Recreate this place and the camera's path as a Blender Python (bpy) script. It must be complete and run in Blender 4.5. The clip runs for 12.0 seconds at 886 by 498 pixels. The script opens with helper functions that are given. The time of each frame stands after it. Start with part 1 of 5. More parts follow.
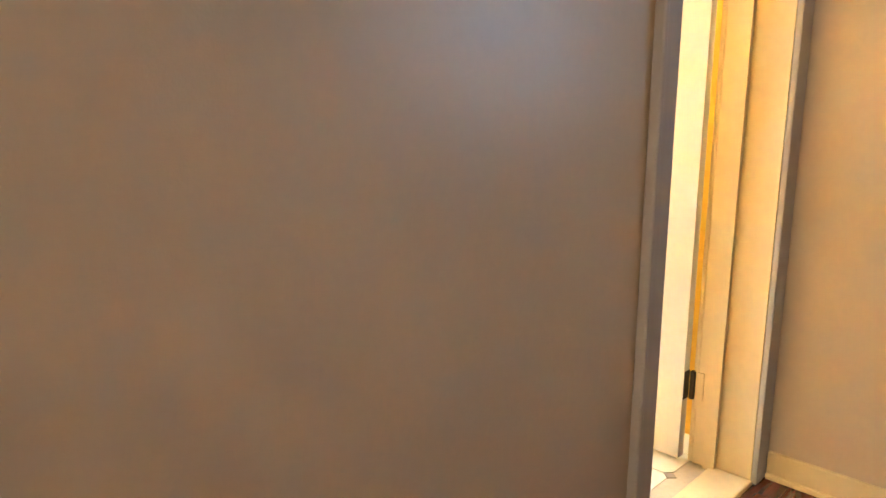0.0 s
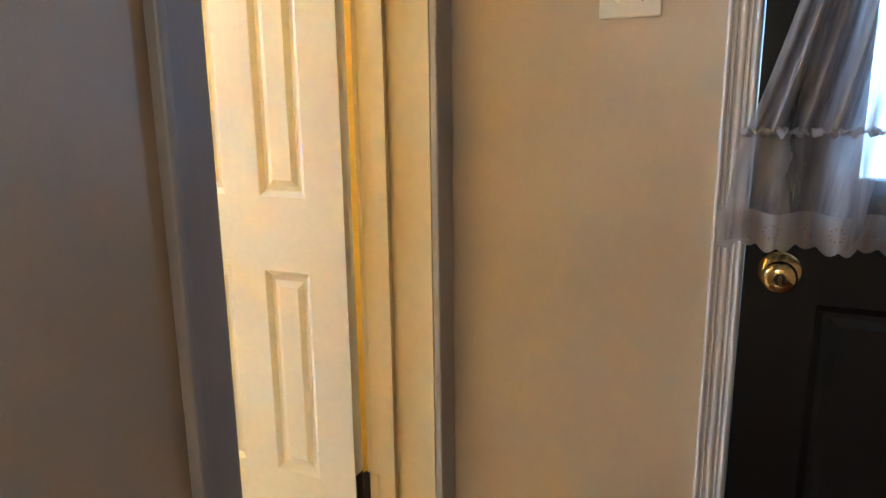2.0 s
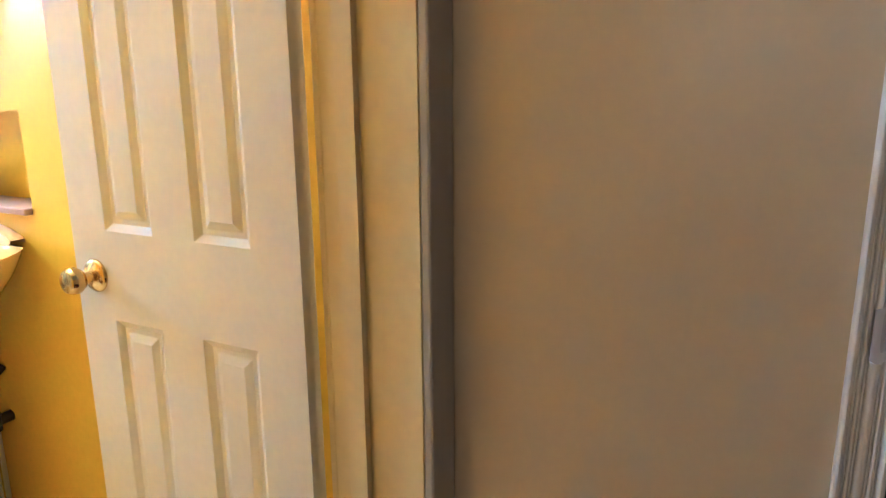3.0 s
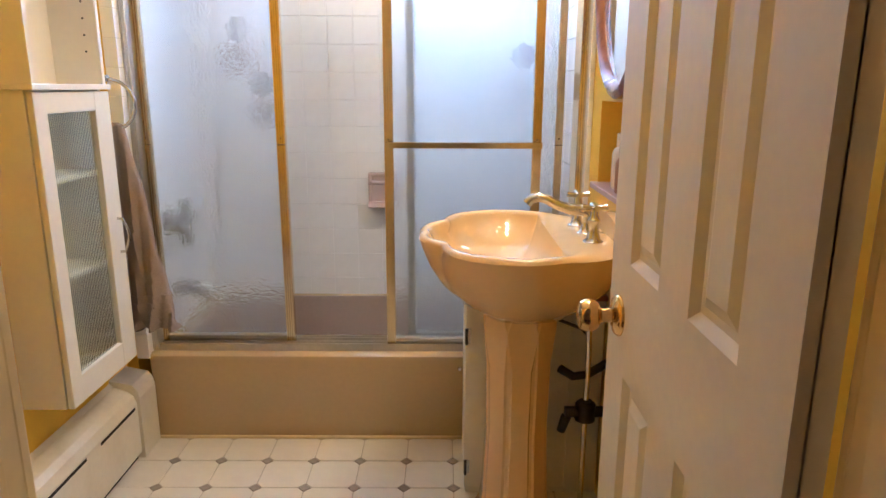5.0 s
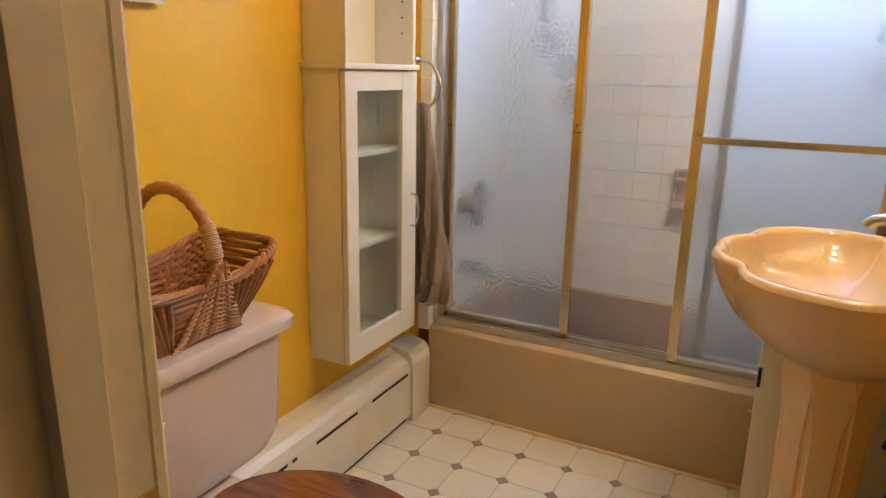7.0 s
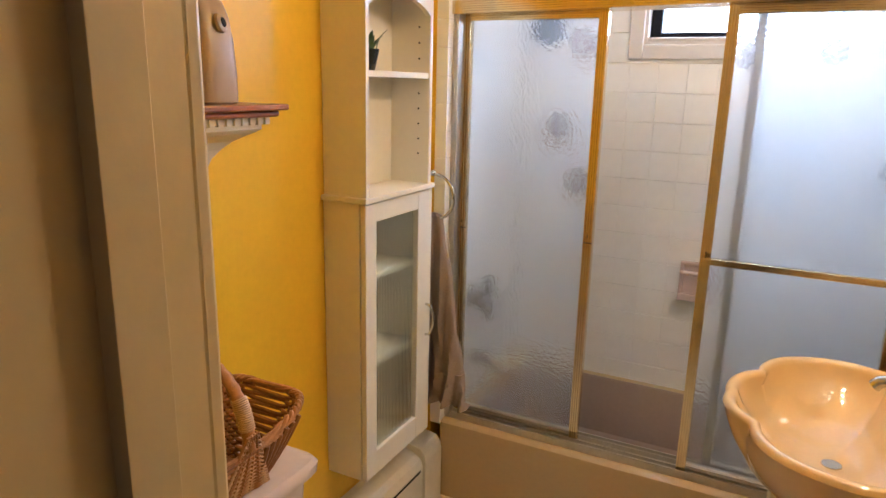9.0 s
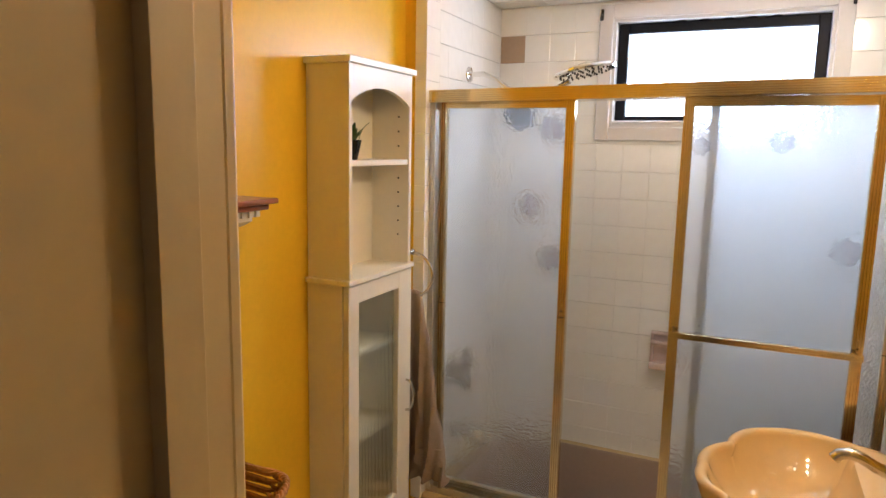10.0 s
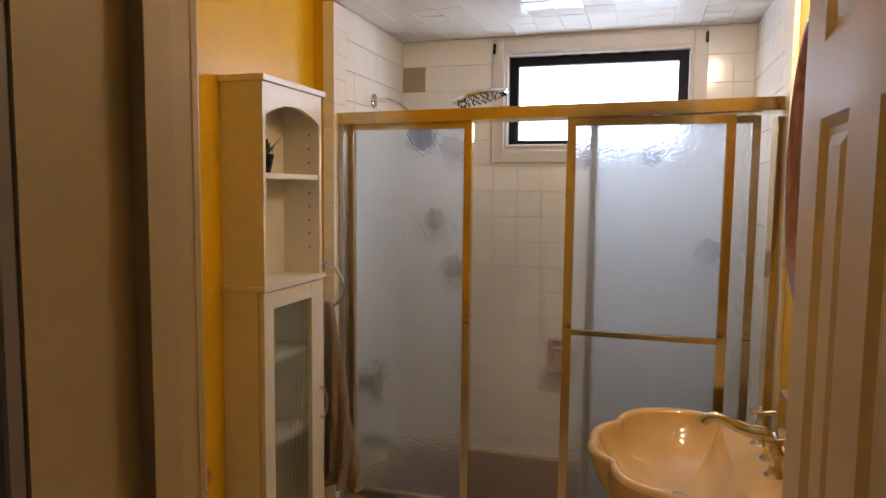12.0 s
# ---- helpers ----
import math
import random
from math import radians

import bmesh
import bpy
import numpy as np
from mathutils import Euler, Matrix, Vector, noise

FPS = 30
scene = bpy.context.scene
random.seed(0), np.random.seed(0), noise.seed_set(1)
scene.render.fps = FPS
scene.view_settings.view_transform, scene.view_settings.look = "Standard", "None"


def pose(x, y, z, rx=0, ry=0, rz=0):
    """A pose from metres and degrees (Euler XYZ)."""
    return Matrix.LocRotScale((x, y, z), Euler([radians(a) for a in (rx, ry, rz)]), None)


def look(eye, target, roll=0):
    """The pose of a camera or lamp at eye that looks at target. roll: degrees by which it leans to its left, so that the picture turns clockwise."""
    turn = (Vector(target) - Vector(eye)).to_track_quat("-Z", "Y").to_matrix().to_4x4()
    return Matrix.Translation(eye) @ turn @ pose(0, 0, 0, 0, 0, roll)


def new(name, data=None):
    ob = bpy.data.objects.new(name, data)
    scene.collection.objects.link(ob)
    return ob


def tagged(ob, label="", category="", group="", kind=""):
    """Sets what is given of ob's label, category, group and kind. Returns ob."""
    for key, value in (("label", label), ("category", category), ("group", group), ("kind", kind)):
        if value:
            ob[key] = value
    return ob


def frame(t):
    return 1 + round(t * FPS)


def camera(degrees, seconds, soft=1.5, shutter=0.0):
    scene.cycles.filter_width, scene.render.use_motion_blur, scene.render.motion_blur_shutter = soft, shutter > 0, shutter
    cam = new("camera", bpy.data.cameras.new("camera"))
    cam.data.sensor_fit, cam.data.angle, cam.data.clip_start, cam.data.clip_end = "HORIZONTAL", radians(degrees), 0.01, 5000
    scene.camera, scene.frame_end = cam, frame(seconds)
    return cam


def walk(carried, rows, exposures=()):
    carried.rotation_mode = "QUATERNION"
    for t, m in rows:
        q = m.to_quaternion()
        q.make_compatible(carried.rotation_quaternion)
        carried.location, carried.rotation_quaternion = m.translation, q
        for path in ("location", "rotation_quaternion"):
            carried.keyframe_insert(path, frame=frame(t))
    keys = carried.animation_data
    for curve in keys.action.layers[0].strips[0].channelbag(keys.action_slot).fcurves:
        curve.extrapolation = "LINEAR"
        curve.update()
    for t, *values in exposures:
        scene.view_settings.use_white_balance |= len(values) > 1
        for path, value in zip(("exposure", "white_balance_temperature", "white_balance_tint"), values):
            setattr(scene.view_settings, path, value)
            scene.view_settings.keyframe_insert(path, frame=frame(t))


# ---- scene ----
# ---------------------------------------------------------------- camera
cam = camera(66.9, 12.0)
PATH = [
    (0, (-1.193, -0.819, 1.054), (0.188, 0.573, 0.66), -0.0),
    (0.5, (-1.213, -0.87, 1.129), (0.361, 0.306, 0.757), 0.1),
    (1, (-1.053, -0.799, 1.149), (0.644, 0.182, 0.751), -0.1),
    (1.5, (-0.818, -0.828, 1.174), (0.926, 0.056, 0.756), -0.6),
    (2, (-0.601, -0.834, 1.193), (1.162, 0.012, 0.773), -0.7),
    (2.5, (-0.371, -0.761, 1.217), (1.412, 0.034, 0.782), -0.5),
    (4.5, (0.295, -0.543, 1.242), (0.882, 1.311, 0.773), -0.2),
    (5, (0.377, -0.478, 1.245), (0.379, 1.466, 0.776), 0.2),
    (5.5, (0.418, -0.387, 1.234), (0.051, 1.52, 0.755), 0.6),
    (6, (0.442, -0.344, 1.234), (-0.158, 1.502, 0.75), 0.7),
    (6.5, (0.455, -0.32, 1.205), (-0.398, 1.418, 0.704), 0.9),
    (8.5, (0.369, -0.296, 1.491), (-0.529, 1.412, 0.965), 1.4),
    (9, (0.374, -0.307, 1.551), (-0.502, 1.425, 1.071), 1.3),
    (9.5, (0.376, -0.339, 1.601), (-0.483, 1.422, 1.199), 1.3),
    (10, (0.388, -0.376, 1.622), (-0.437, 1.421, 1.319), 1.1),
    (10.5, (0.417, -0.39, 1.617), (-0.343, 1.445, 1.387), 1.0),
    (11, (0.471, -0.403, 1.596), (-0.222, 1.463, 1.397), 0.8),
    (11.5, (0.457, -0.447, 1.58), (-0.198, 1.434, 1.398), 0.6),
    (12, (0.438, -0.523, 1.535), (-0.132, 1.386, 1.359), 0.6),
]
EXPOSURES = [(0.0, 2.82, 5150, 7), (1.0, 2.42, 4800, 5), (2.5, 1.75, 4500, 4), (4.5, 0.78, 4850, 19), (5.5, 0.15, 5250, 19), (6.5, 0.12, 5400, 18),
             (9.0, -0.05, 5700, 20), (10.5, -0.55, 6250, 18), (12.0, -1.08, 6500, 21)]
walk(cam, [(t, look(eye, target, roll)) for t, eye, target, roll in PATH], EXPOSURES)

# ---------------------------------------------------------------- light
world = bpy.data.worlds.new("world")
scene.world = world
world.use_nodes = True
wn = world.node_tree
sky = wn.nodes.new("ShaderNodeTexSky")
sky.sky_type = "NISHITA"
sky.sun_disc = False
sky.sun_elevation = radians(38)
sky.sun_rotation = radians(-70)
wn.links.new(sky.outputs[0], wn.nodes["Background"].inputs[0])
wn.nodes["Background"].inputs[1].default_value = 0.05

sun = new("sun", bpy.data.lights.new("sun", "SUN"))
sun.data.energy, sun.data.angle, sun.data.color = 0.5, radians(10), (1, 0.95, 0.88)
sun.matrix_world = pose(0, 0, 6, 52, 0, 250)

WINDOW_W, DOORWIN_W, BULB, HALL_W = 30, 2.1, 290, 125
WARM = (1.0, 0.79, 0.50)


def window_light(name, watts, sx, sy, m):
    lamp = new(name, bpy.data.lights.new(name, "AREA"))
    lamp.data.shape, lamp.data.size, lamp.data.size_y = "RECTANGLE", sx, sy
    lamp.data.energy, lamp.data.color = watts, (0.68, 0.84, 1.0)
    lamp.matrix_world = m
    return lamp


window_light("window_daylight", WINDOW_W, 0.95, 0.55, pose(0.22, 2.68, 1.95, -90, 0, 0))
window_light("door_daylight", DOORWIN_W, 0.62, 0.95, pose(0.98, -1.22, 1.45, 90, 0, 90))


# ---------------------------------------------------------------- materials
def pmat(name, col, rough=0.5, metal=0.0, vary=0.08, big=3.0, fine=60.0, bump=0.05, bump_scale=120.0, stain=None,
         stain_amount=0.0, stain_scale=2.0, spec=0.5, coat=0.0, random=0.0, stretch=(1, 1, 1)):
    """A surface with colour variation at two scales, uneven gloss and fine relief."""
    m = bpy.data.materials.new(name)
    m.use_nodes = True
    t = m.node_tree
    b = t.nodes["Principled BSDF"]
    co = t.nodes.new("ShaderNodeTexCoord")
    mp = t.nodes.new("ShaderNodeMapping")
    mp.inputs["Scale"].default_value = stretch
    t.links.new(co.outputs["Object"], mp.inputs[0])

    def noise_node(scale, detail=4):
        n = t.nodes.new("ShaderNodeTexNoise")
        n.inputs["Scale"].default_value = scale
        n.inputs["Detail"].default_value = detail
        t.links.new(mp.outputs[0], n.inputs["Vector"])
        return n

    n1, n2 = noise_node(big), noise_node(fine)
    add = t.nodes.new("ShaderNodeMath")
    add.operation = "ADD"
    t.links.new(n1.outputs[0], add.inputs[0])
    t.links.new(n2.outputs[0], add.inputs[1])
    last = add.outputs[0]
    lo, hi = 1 - vary, 1 + vary
    if random:
        info = t.nodes.new("ShaderNodeObjectInfo")
        mul = t.nodes.new("ShaderNodeMath")
        mul.operation = "MULTIPLY_ADD"
        mul.inputs[1].default_value = random
        t.links.new(info.outputs["Random"], mul.inputs[0])
        t.links.new(last, mul.inputs[2])
        last = mul.outputs[0]
    rmp = t.nodes.new("ShaderNodeMapRange")
    rmp.inputs[1].default_value, rmp.inputs[2].default_value = 0.6, 1.4 + random
    rmp.inputs[3].default_value, rmp.inputs[4].default_value = lo, hi
    t.links.new(last, rmp.inputs[0])
    mixc = t.nodes.new("ShaderNodeVectorMath")
    mixc.operation = "SCALE"
    mixc.inputs[0].default_value = col
    t.links.new(rmp.outputs[0], mixc.inputs["Scale"])
    out = mixc.outputs[0]
    if stain:
        n3 = noise_node(stain_scale, 6)
        r3 = t.nodes.new("ShaderNodeMapRange")
        r3.inputs[1].default_value, r3.inputs[2].default_value = 0.52, 0.72
        r3.inputs[4].default_value = stain_amount
        t.links.new(n3.outputs[0], r3.inputs[0])
        mx = t.nodes.new("ShaderNodeMix")
        mx.data_type = "RGBA"
        mx.inputs["B"].default_value = (*stain, 1)
        t.links.new(r3.outputs[0], mx.inputs["Factor"])
        t.links.new(out, mx.inputs["A"])
        out = mx.outputs["Result"]
    t.links.new(out, b.inputs["Base Color"])
    rr = t.nodes.new("ShaderNodeMapRange")
    rr.inputs[1].default_value, rr.inputs[2].default_value = 0.3, 0.7
    rr.inputs[3].default_value, rr.inputs[4].default_value = max(0.02, rough * 0.85), min(1, rough * 1.15)
    t.links.new(n1.outputs[0], rr.inputs[0])
    t.links.new(rr.outputs[0], b.inputs["Roughness"])
    b.inputs["Metallic"].default_value = metal
    b.inputs["Specular IOR Level"].default_value = spec
    b.inputs["Coat Weight"].default_value = coat
    if bump:
        bp = t.nodes.new("ShaderNodeBump")
        bp.inputs["Strength"].default_value = bump
        bp.inputs["Distance"].default_value = 0.004
        nb = noise_node(bump_scale, 3)
        t.links.new(nb.outputs[0], bp.inputs["Height"])
        t.links.new(bp.outputs[0], b.inputs["Normal"])
    return m


def wood(name, dark, light, axis="Y", rough=0.35, scale=14.0, coat=0.2):
    """Stained wood with grain along one axis."""
    m = bpy.data.materials.new(name)
    m.use_nodes = True
    t = m.node_tree
    b = t.nodes["Principled BSDF"]
    co = t.nodes.new("ShaderNodeTexCoord")
    mp = t.nodes.new("ShaderNodeMapping")
    mp.inputs["Scale"].default_value = [0.12 if a == axis else 1.0 for a in "XYZ"]
    info = t.nodes.new("ShaderNodeObjectInfo")
    t.links.new(info.outputs["Random"], mp.inputs["Location"])
    t.links.new(co.outputs["Object"], mp.inputs[0])
    n = t.nodes.new("ShaderNodeTexNoise")
    n.inputs["Scale"].default_value, n.inputs["Detail"].default_value, n.inputs["Distortion"].default_value = scale, 8, 1.2
    t.links.new(mp.outputs[0], n.inputs["Vector"])
    n2 = t.nodes.new("ShaderNodeTexNoise")
    n2.inputs["Scale"].default_value, n2.inputs["Detail"].default_value = scale * 9, 4
    t.links.new(mp.outputs[0], n2.inputs["Vector"])
    a = t.nodes.new("ShaderNodeMath")
    a.operation = "MULTIPLY_ADD"
    a.inputs[1].default_value = 0.35
    t.links.new(n2.outputs[0], a.inputs[0])
    t.links.new(n.outputs[0], a.inputs[2])
    r = t.nodes.new("ShaderNodeValToRGB")
    r.color_ramp.elements[0].position, r.color_ramp.elements[0].color = 0.45, (*dark, 1)
    r.color_ramp.elements[1].position, r.color_ramp.elements[1].color = 0.9, (*light, 1)
    t.links.new(a.outputs[0], r.inputs[0])
    t.links.new(r.outputs[0], b.inputs["Base Color"])
    b.inputs["Roughness"].default_value = rough
    b.inputs["Coat Weight"].default_value = coat
    bp = t.nodes.new("ShaderNodeBump")
    bp.inputs["Strength"].default_value, bp.inputs["Distance"].default_value = 0.15, 0.002
    t.links.new(n2.outputs[0], bp.inputs["Height"])
    t.links.new(bp.outputs[0], b.inputs["Normal"])
    return m


def glass(name, rough, col=(1, 1, 1), bump=0.0, bump_scale=90.0, ior=1.45, haze=0.0):
    m = bpy.data.materials.new(name)
    m.use_nodes = True
    t = m.node_tree
    b = t.nodes["Principled BSDF"]
    b.inputs["Base Color"].default_value = (*col, 1)
    b.inputs["Transmission Weight"].default_value = 1
    b.inputs["Roughness"].default_value = rough
    b.inputs["IOR"].default_value = ior
    if bump:
        co = t.nodes.new("ShaderNodeTexCoord")
        n = t.nodes.new("ShaderNodeTexVoronoi")
        n.feature = "SMOOTH_F1"
        n.inputs["Scale"].default_value = bump_scale
        t.links.new(co.outputs["Object"], n.inputs["Vector"])
        bp = t.nodes.new("ShaderNodeBump")
        bp.inputs["Strength"].default_value, bp.inputs["Distance"].default_value = bump, 0.003
        t.links.new(n.outputs[0], bp.inputs["Height"])
        t.links.new(bp.outputs[0], b.inputs["Normal"])
    if haze:   # the etched share that scatters light through the pane
        tl, mx = t.nodes.new("ShaderNodeBsdfTranslucent"), t.nodes.new("ShaderNodeMixShader")
        tl.inputs[0].default_value = (*col, 1)
        mx.inputs[0].default_value = haze
        t.links.new(b.outputs[0], mx.inputs[1])
        t.links.new(tl.outputs[0], mx.inputs[2])
        t.links.new(mx.outputs[0], t.nodes["Material Output"].inputs[0])
    return m


def glow(name, col, strength):
    m = bpy.data.materials.new(name)
    m.use_nodes = True
    b = m.node_tree.nodes["Principled BSDF"]
    b.inputs["Base Color"].default_value = (*col, 1)
    b.inputs["Emission Color"].default_value = (*col, 1)
    b.inputs["Emission Strength"].default_value = strength
    return m


def sheer(name, col, clear, spread=0.1):
    """Thin woven cloth that lets some light through."""
    m = bpy.data.materials.new(name)
    m.use_nodes = True
    t = m.node_tree
    t.nodes.remove(t.nodes["Principled BSDF"])
    d, tl, tr = (t.nodes.new("ShaderNodeBsdf" + k) for k in ("Diffuse", "Translucent", "Transparent"))
    for n in (d, tl):
        n.inputs[0].default_value = (*col, 1)
    m1, m2 = t.nodes.new("ShaderNodeMixShader"), t.nodes.new("ShaderNodeMixShader")
    m1.inputs[0].default_value = 0.5
    t.links.new(d.outputs[0], m1.inputs[1])
    t.links.new(tl.outputs[0], m1.inputs[2])
    co = t.nodes.new("ShaderNodeTexCoord")
    mp = t.nodes.new("ShaderNodeMapping")
    mp.inputs["Scale"].default_value = (1, 1, 0.12)
    t.links.new(co.outputs["Object"], mp.inputs[0])
    n = t.nodes.new("ShaderNodeTexNoise")
    n.inputs["Scale"].default_value, n.inputs["Detail"].default_value = 22, 3
    t.links.new(mp.outputs[0], n.inputs["Vector"])
    r = t.nodes.new("ShaderNodeMapRange")
    r.inputs[1].default_value, r.inputs[2].default_value = 0.35, 0.65
    r.inputs[3].default_value, r.inputs[4].default_value = max(0, clear - spread), clear + spread
    t.links.new(n.outputs[0], r.inputs[0])
    t.links.new(r.outputs[0], m2.inputs[0])
    t.links.new(m1.outputs[0], m2.inputs[1])
    t.links.new(tr.outputs[0], m2.inputs[2])
    t.links.new(m2.outputs[0], t.nodes["Material Output"].inputs[0])
    return m


HALL_PAINT = pmat("hall_paint", (0.53, 0.41, 0.27), 0.37, vary=0.03, big=1.5, bump=0.08, bump_scale=260, stain=(0.48, 0.38, 0.26), stain_amount=0.08)
YELLOW = pmat("yellow_paint", (0.80, 0.50, 0.016), 0.37, vary=0.05, big=1.6, bump=0.05, bump_scale=180, stain=(0.72, 0.44, 0.02), stain_amount=0.2, spec=0.4)
TRIM = pmat("trim_paint", (0.70, 0.55, 0.28), 0.48, vary=0.05, big=5, fine=40, bump=0.08, bump_scale=45, stain=(0.60, 0.52, 0.38), stain_amount=0.15, stain_scale=9)
CASING = pmat("hall_casing_paint", (0.36, 0.32, 0.29), 0.37, vary=0.06, big=5, fine=70, bump=0.14, bump_scale=60, stretch=(1, 1, 0.08))
WHITE_CASING = pmat("front_casing_paint", (0.66, 0.61, 0.57), 0.40, vary=0.03, bump=0)
DOOR_PAINT = pmat("door_paint", (0.74, 0.66, 0.52), 0.55, spec=0.3, vary=0.04, big=4, bump=0.06, bump_scale=70)
BLACK_PAINT = pmat("black_paint", (0.005, 0.004, 0.004), 0.5, spec=0.25, vary=0.25, bump=0.06, bump_scale=60)
CEILING_PAINT = pmat("ceiling_paint", (0.78, 0.74, 0.66), 0.7, vary=0.04, bump=0.12, bump_scale=90)
TILE = pmat("white_wall_tile", (0.85, 0.83, 0.79), 0.14, vary=0.04, big=2.5, fine=25, bump=0.03, bump_scale=14, random=0.15)
TILE_ACCENT = pmat("tan_accent_tile", (0.42, 0.31, 0.22), 0.18, vary=0.06, bump=0.03, bump_scale=14)
GROUT = pmat("grout", (0.81, 0.78, 0.74), 0.8, vary=0.06, bump=0.1, bump_scale=300, stain=(0.72, 0.66, 0.58), stain_amount=0.35, stain_scale=4)
FLOOR_TILE = pmat("cream_floor_tile", (0.80, 0.74, 0.60), 0.215, vary=0.05, big=4, fine=35, bump=0.05, bump_scale=60, random=0.4, stain=(0.62, 0.53, 0.37), stain_amount=0.25, stain_scale=6)
FLOOR_DIAMOND = pmat("taupe_floor_diamond", (0.27, 0.22, 0.15), 0.37, vary=0.12, bump=0.05)
FLOOR_GROUT = pmat("floor_grout", (0.48, 0.40, 0.28), 0.7, vary=0.12, bump=0.15)
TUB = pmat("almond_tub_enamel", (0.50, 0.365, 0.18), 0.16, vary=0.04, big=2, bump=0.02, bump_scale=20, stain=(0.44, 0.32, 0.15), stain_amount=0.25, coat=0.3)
# darker copy of the tub enamel: shade inside the tub put into the colour
TUB_SHADED = pmat("shaded_tub_enamel", (0.30, 0.215, 0.165), 0.30, vary=0.06, big=2, bump=0.02, bump_scale=20, stain=(0.24, 0.17, 0.13), stain_amount=0.4, stain_scale=3)
SINK = pmat("peach_porcelain", (0.70, 0.47, 0.20), 0.05, vary=0.03, big=3, bump=0.01, bump_scale=10, coat=0.6)
TOILET = pmat("pale_porcelain", (0.68, 0.56, 0.48), 0.10, vary=0.03, big=3, bump=0.01, bump_scale=10, coat=0.5)
BRASS = pmat("brass", (0.66, 0.46, 0.17), 0.16, 1.0, vary=0.12, big=20, bump=0.03)
GOLD = pmat("gold_anodised", (0.75, 0.62, 0.37), 0.17, 1.0, vary=0.08, big=6, bump=0.03, bump_scale=200)
SILVER = pmat("worn_aluminium", (0.66, 0.62, 0.55), 0.37, 1.0, vary=0.10, big=6, bump=0.03, bump_scale=200, stain=(0.48, 0.43, 0.34), stain_amount=0.3, stain_scale=7)
CHROME = pmat("chrome", (0.80, 0.78, 0.74), 0.10, 1.0, vary=0.05, bump=0)
NICKEL = pmat("brushed_nickel", (0.62, 0.58, 0.50), 0.215, 1.0, vary=0.08, bump=0)
DARK_METAL = pmat("dark_metal", (0.035, 0.028, 0.022), 0.45, 0.6, vary=0.3, bump=0.1)
BLACK_FRAME = pmat("black_aluminium", (0.006, 0.007, 0.012), 0.5, 0.0, spec=0.2, vary=0.2, bump=0.04)
CAB_WHITE = pmat("white_cabinet_paint", (0.79, 0.74, 0.62), 0.37, vary=0.03, big=3, bump=0.03, bump_scale=80)
HEATER = pmat("heater_enamel", (0.78, 0.71, 0.55), 0.35, vary=0.05, big=4, bump=0.04, stain=(0.60, 0.50, 0.32), stain_amount=0.35, stain_scale=8)
HOLE = pmat("dark_hole", (0.01, 0.008, 0.006), 0.8, vary=0.2, bump=0)
CHERRY = wood("cherry_wood", (0.17, 0.048, 0.016), (0.42, 0.15, 0.05), "Y", 0.28)
SEAT_WOOD = wood("seat_wood", (0.09, 0.026, 0.010), (0.27, 0.09, 0.03), "X", 0.18, 18, 0.5)
OAK = wood("dark_floor_wood", (0.05, 0.012, 0.006), (0.14, 0.04, 0.018), "X", 0.25)
MIRROR_WOOD = wood("mirror_wood", (0.09, 0.030, 0.014), (0.24, 0.09, 0.045), "Z", 0.22, 20, 0.5)
WICKER = pmat("wicker", (0.30, 0.125, 0.038), 0.45, vary=0.30, big=30, fine=120, bump=0.25, bump_scale=300)
WICKER_LIGHT = pmat("pale_wicker", (0.43, 0.20, 0.07), 0.42, vary=0.28, big=30, fine=120, bump=0.25, bump_scale=300)
CANE = pmat("pale_cane", (0.52, 0.33, 0.17), 0.38, vary=0.2, big=30, fine=120, bump=0.15, bump_scale=300)
TOWEL = pmat("taupe_towel", (0.34, 0.26, 0.20), 0.95, vary=0.15, big=12, fine=200, bump=0.9, bump_scale=420, spec=0.1)
PLASTIC = pmat("beige_plastic", (0.34, 0.24, 0.14), 0.35, vary=0.05, bump=0.04, bump_scale=300)
SWITCH = pmat("switch_plastic", (0.72, 0.66, 0.55), 0.37, vary=0.03, bump=0)
MAUVE = pmat("mauve_sill", (0.40, 0.27, 0.24), 0.37, vary=0.08, bump=0.04)
DARK_BOTTLE = pmat("dark_bottle", (0.015, 0.018, 0.015), 0.12, vary=0.2, bump=0)
LEAF = pmat("plant_leaf", (0.06, 0.11, 0.03), 0.4, vary=0.25, bump=0.05)
CREAM_PLASTIC = pmat("cream_plastic", (0.72, 0.62, 0.48), 0.2, vary=0.05, bump=0)
GLASS_FROST = glass("frosted_shower_glass", 0.22, (0.88, 0.94, 1.0), 0.6, 130, haze=0.10)
GLASS_REED = glass("reeded_glass", 0.06, (0.88, 0.92, 0.86), ior=1.22)
GLASS_CLEAR = glass("clear_glass", 0.0)
MIRROR = pmat("mirror_glass", (0.90, 0.92, 0.92), 0.02, 1.0, vary=0.0, bump=0)
CURTAIN = sheer("sheer_curtain", (0.66, 0.60, 0.58), 0.36, 0.30)
EYELET = sheer("eyelet_cloth", (0.66, 0.60, 0.57), 0.20)
FLOWER = sheer("flower_decal", (0.38, 0.33, 0.36), 0.84, 0.12)
SOAP_PINK = pmat("pink_porcelain", (0.60, 0.46, 0.41), 0.12, vary=0.04, bump=0.01)
BULB_GLOW = glow("bulb_glow", WARM, BULB)
HALL_FILL_GLOW = glow("hall_fill_glow", (1.0, 0.78, 0.48), HALL_W)


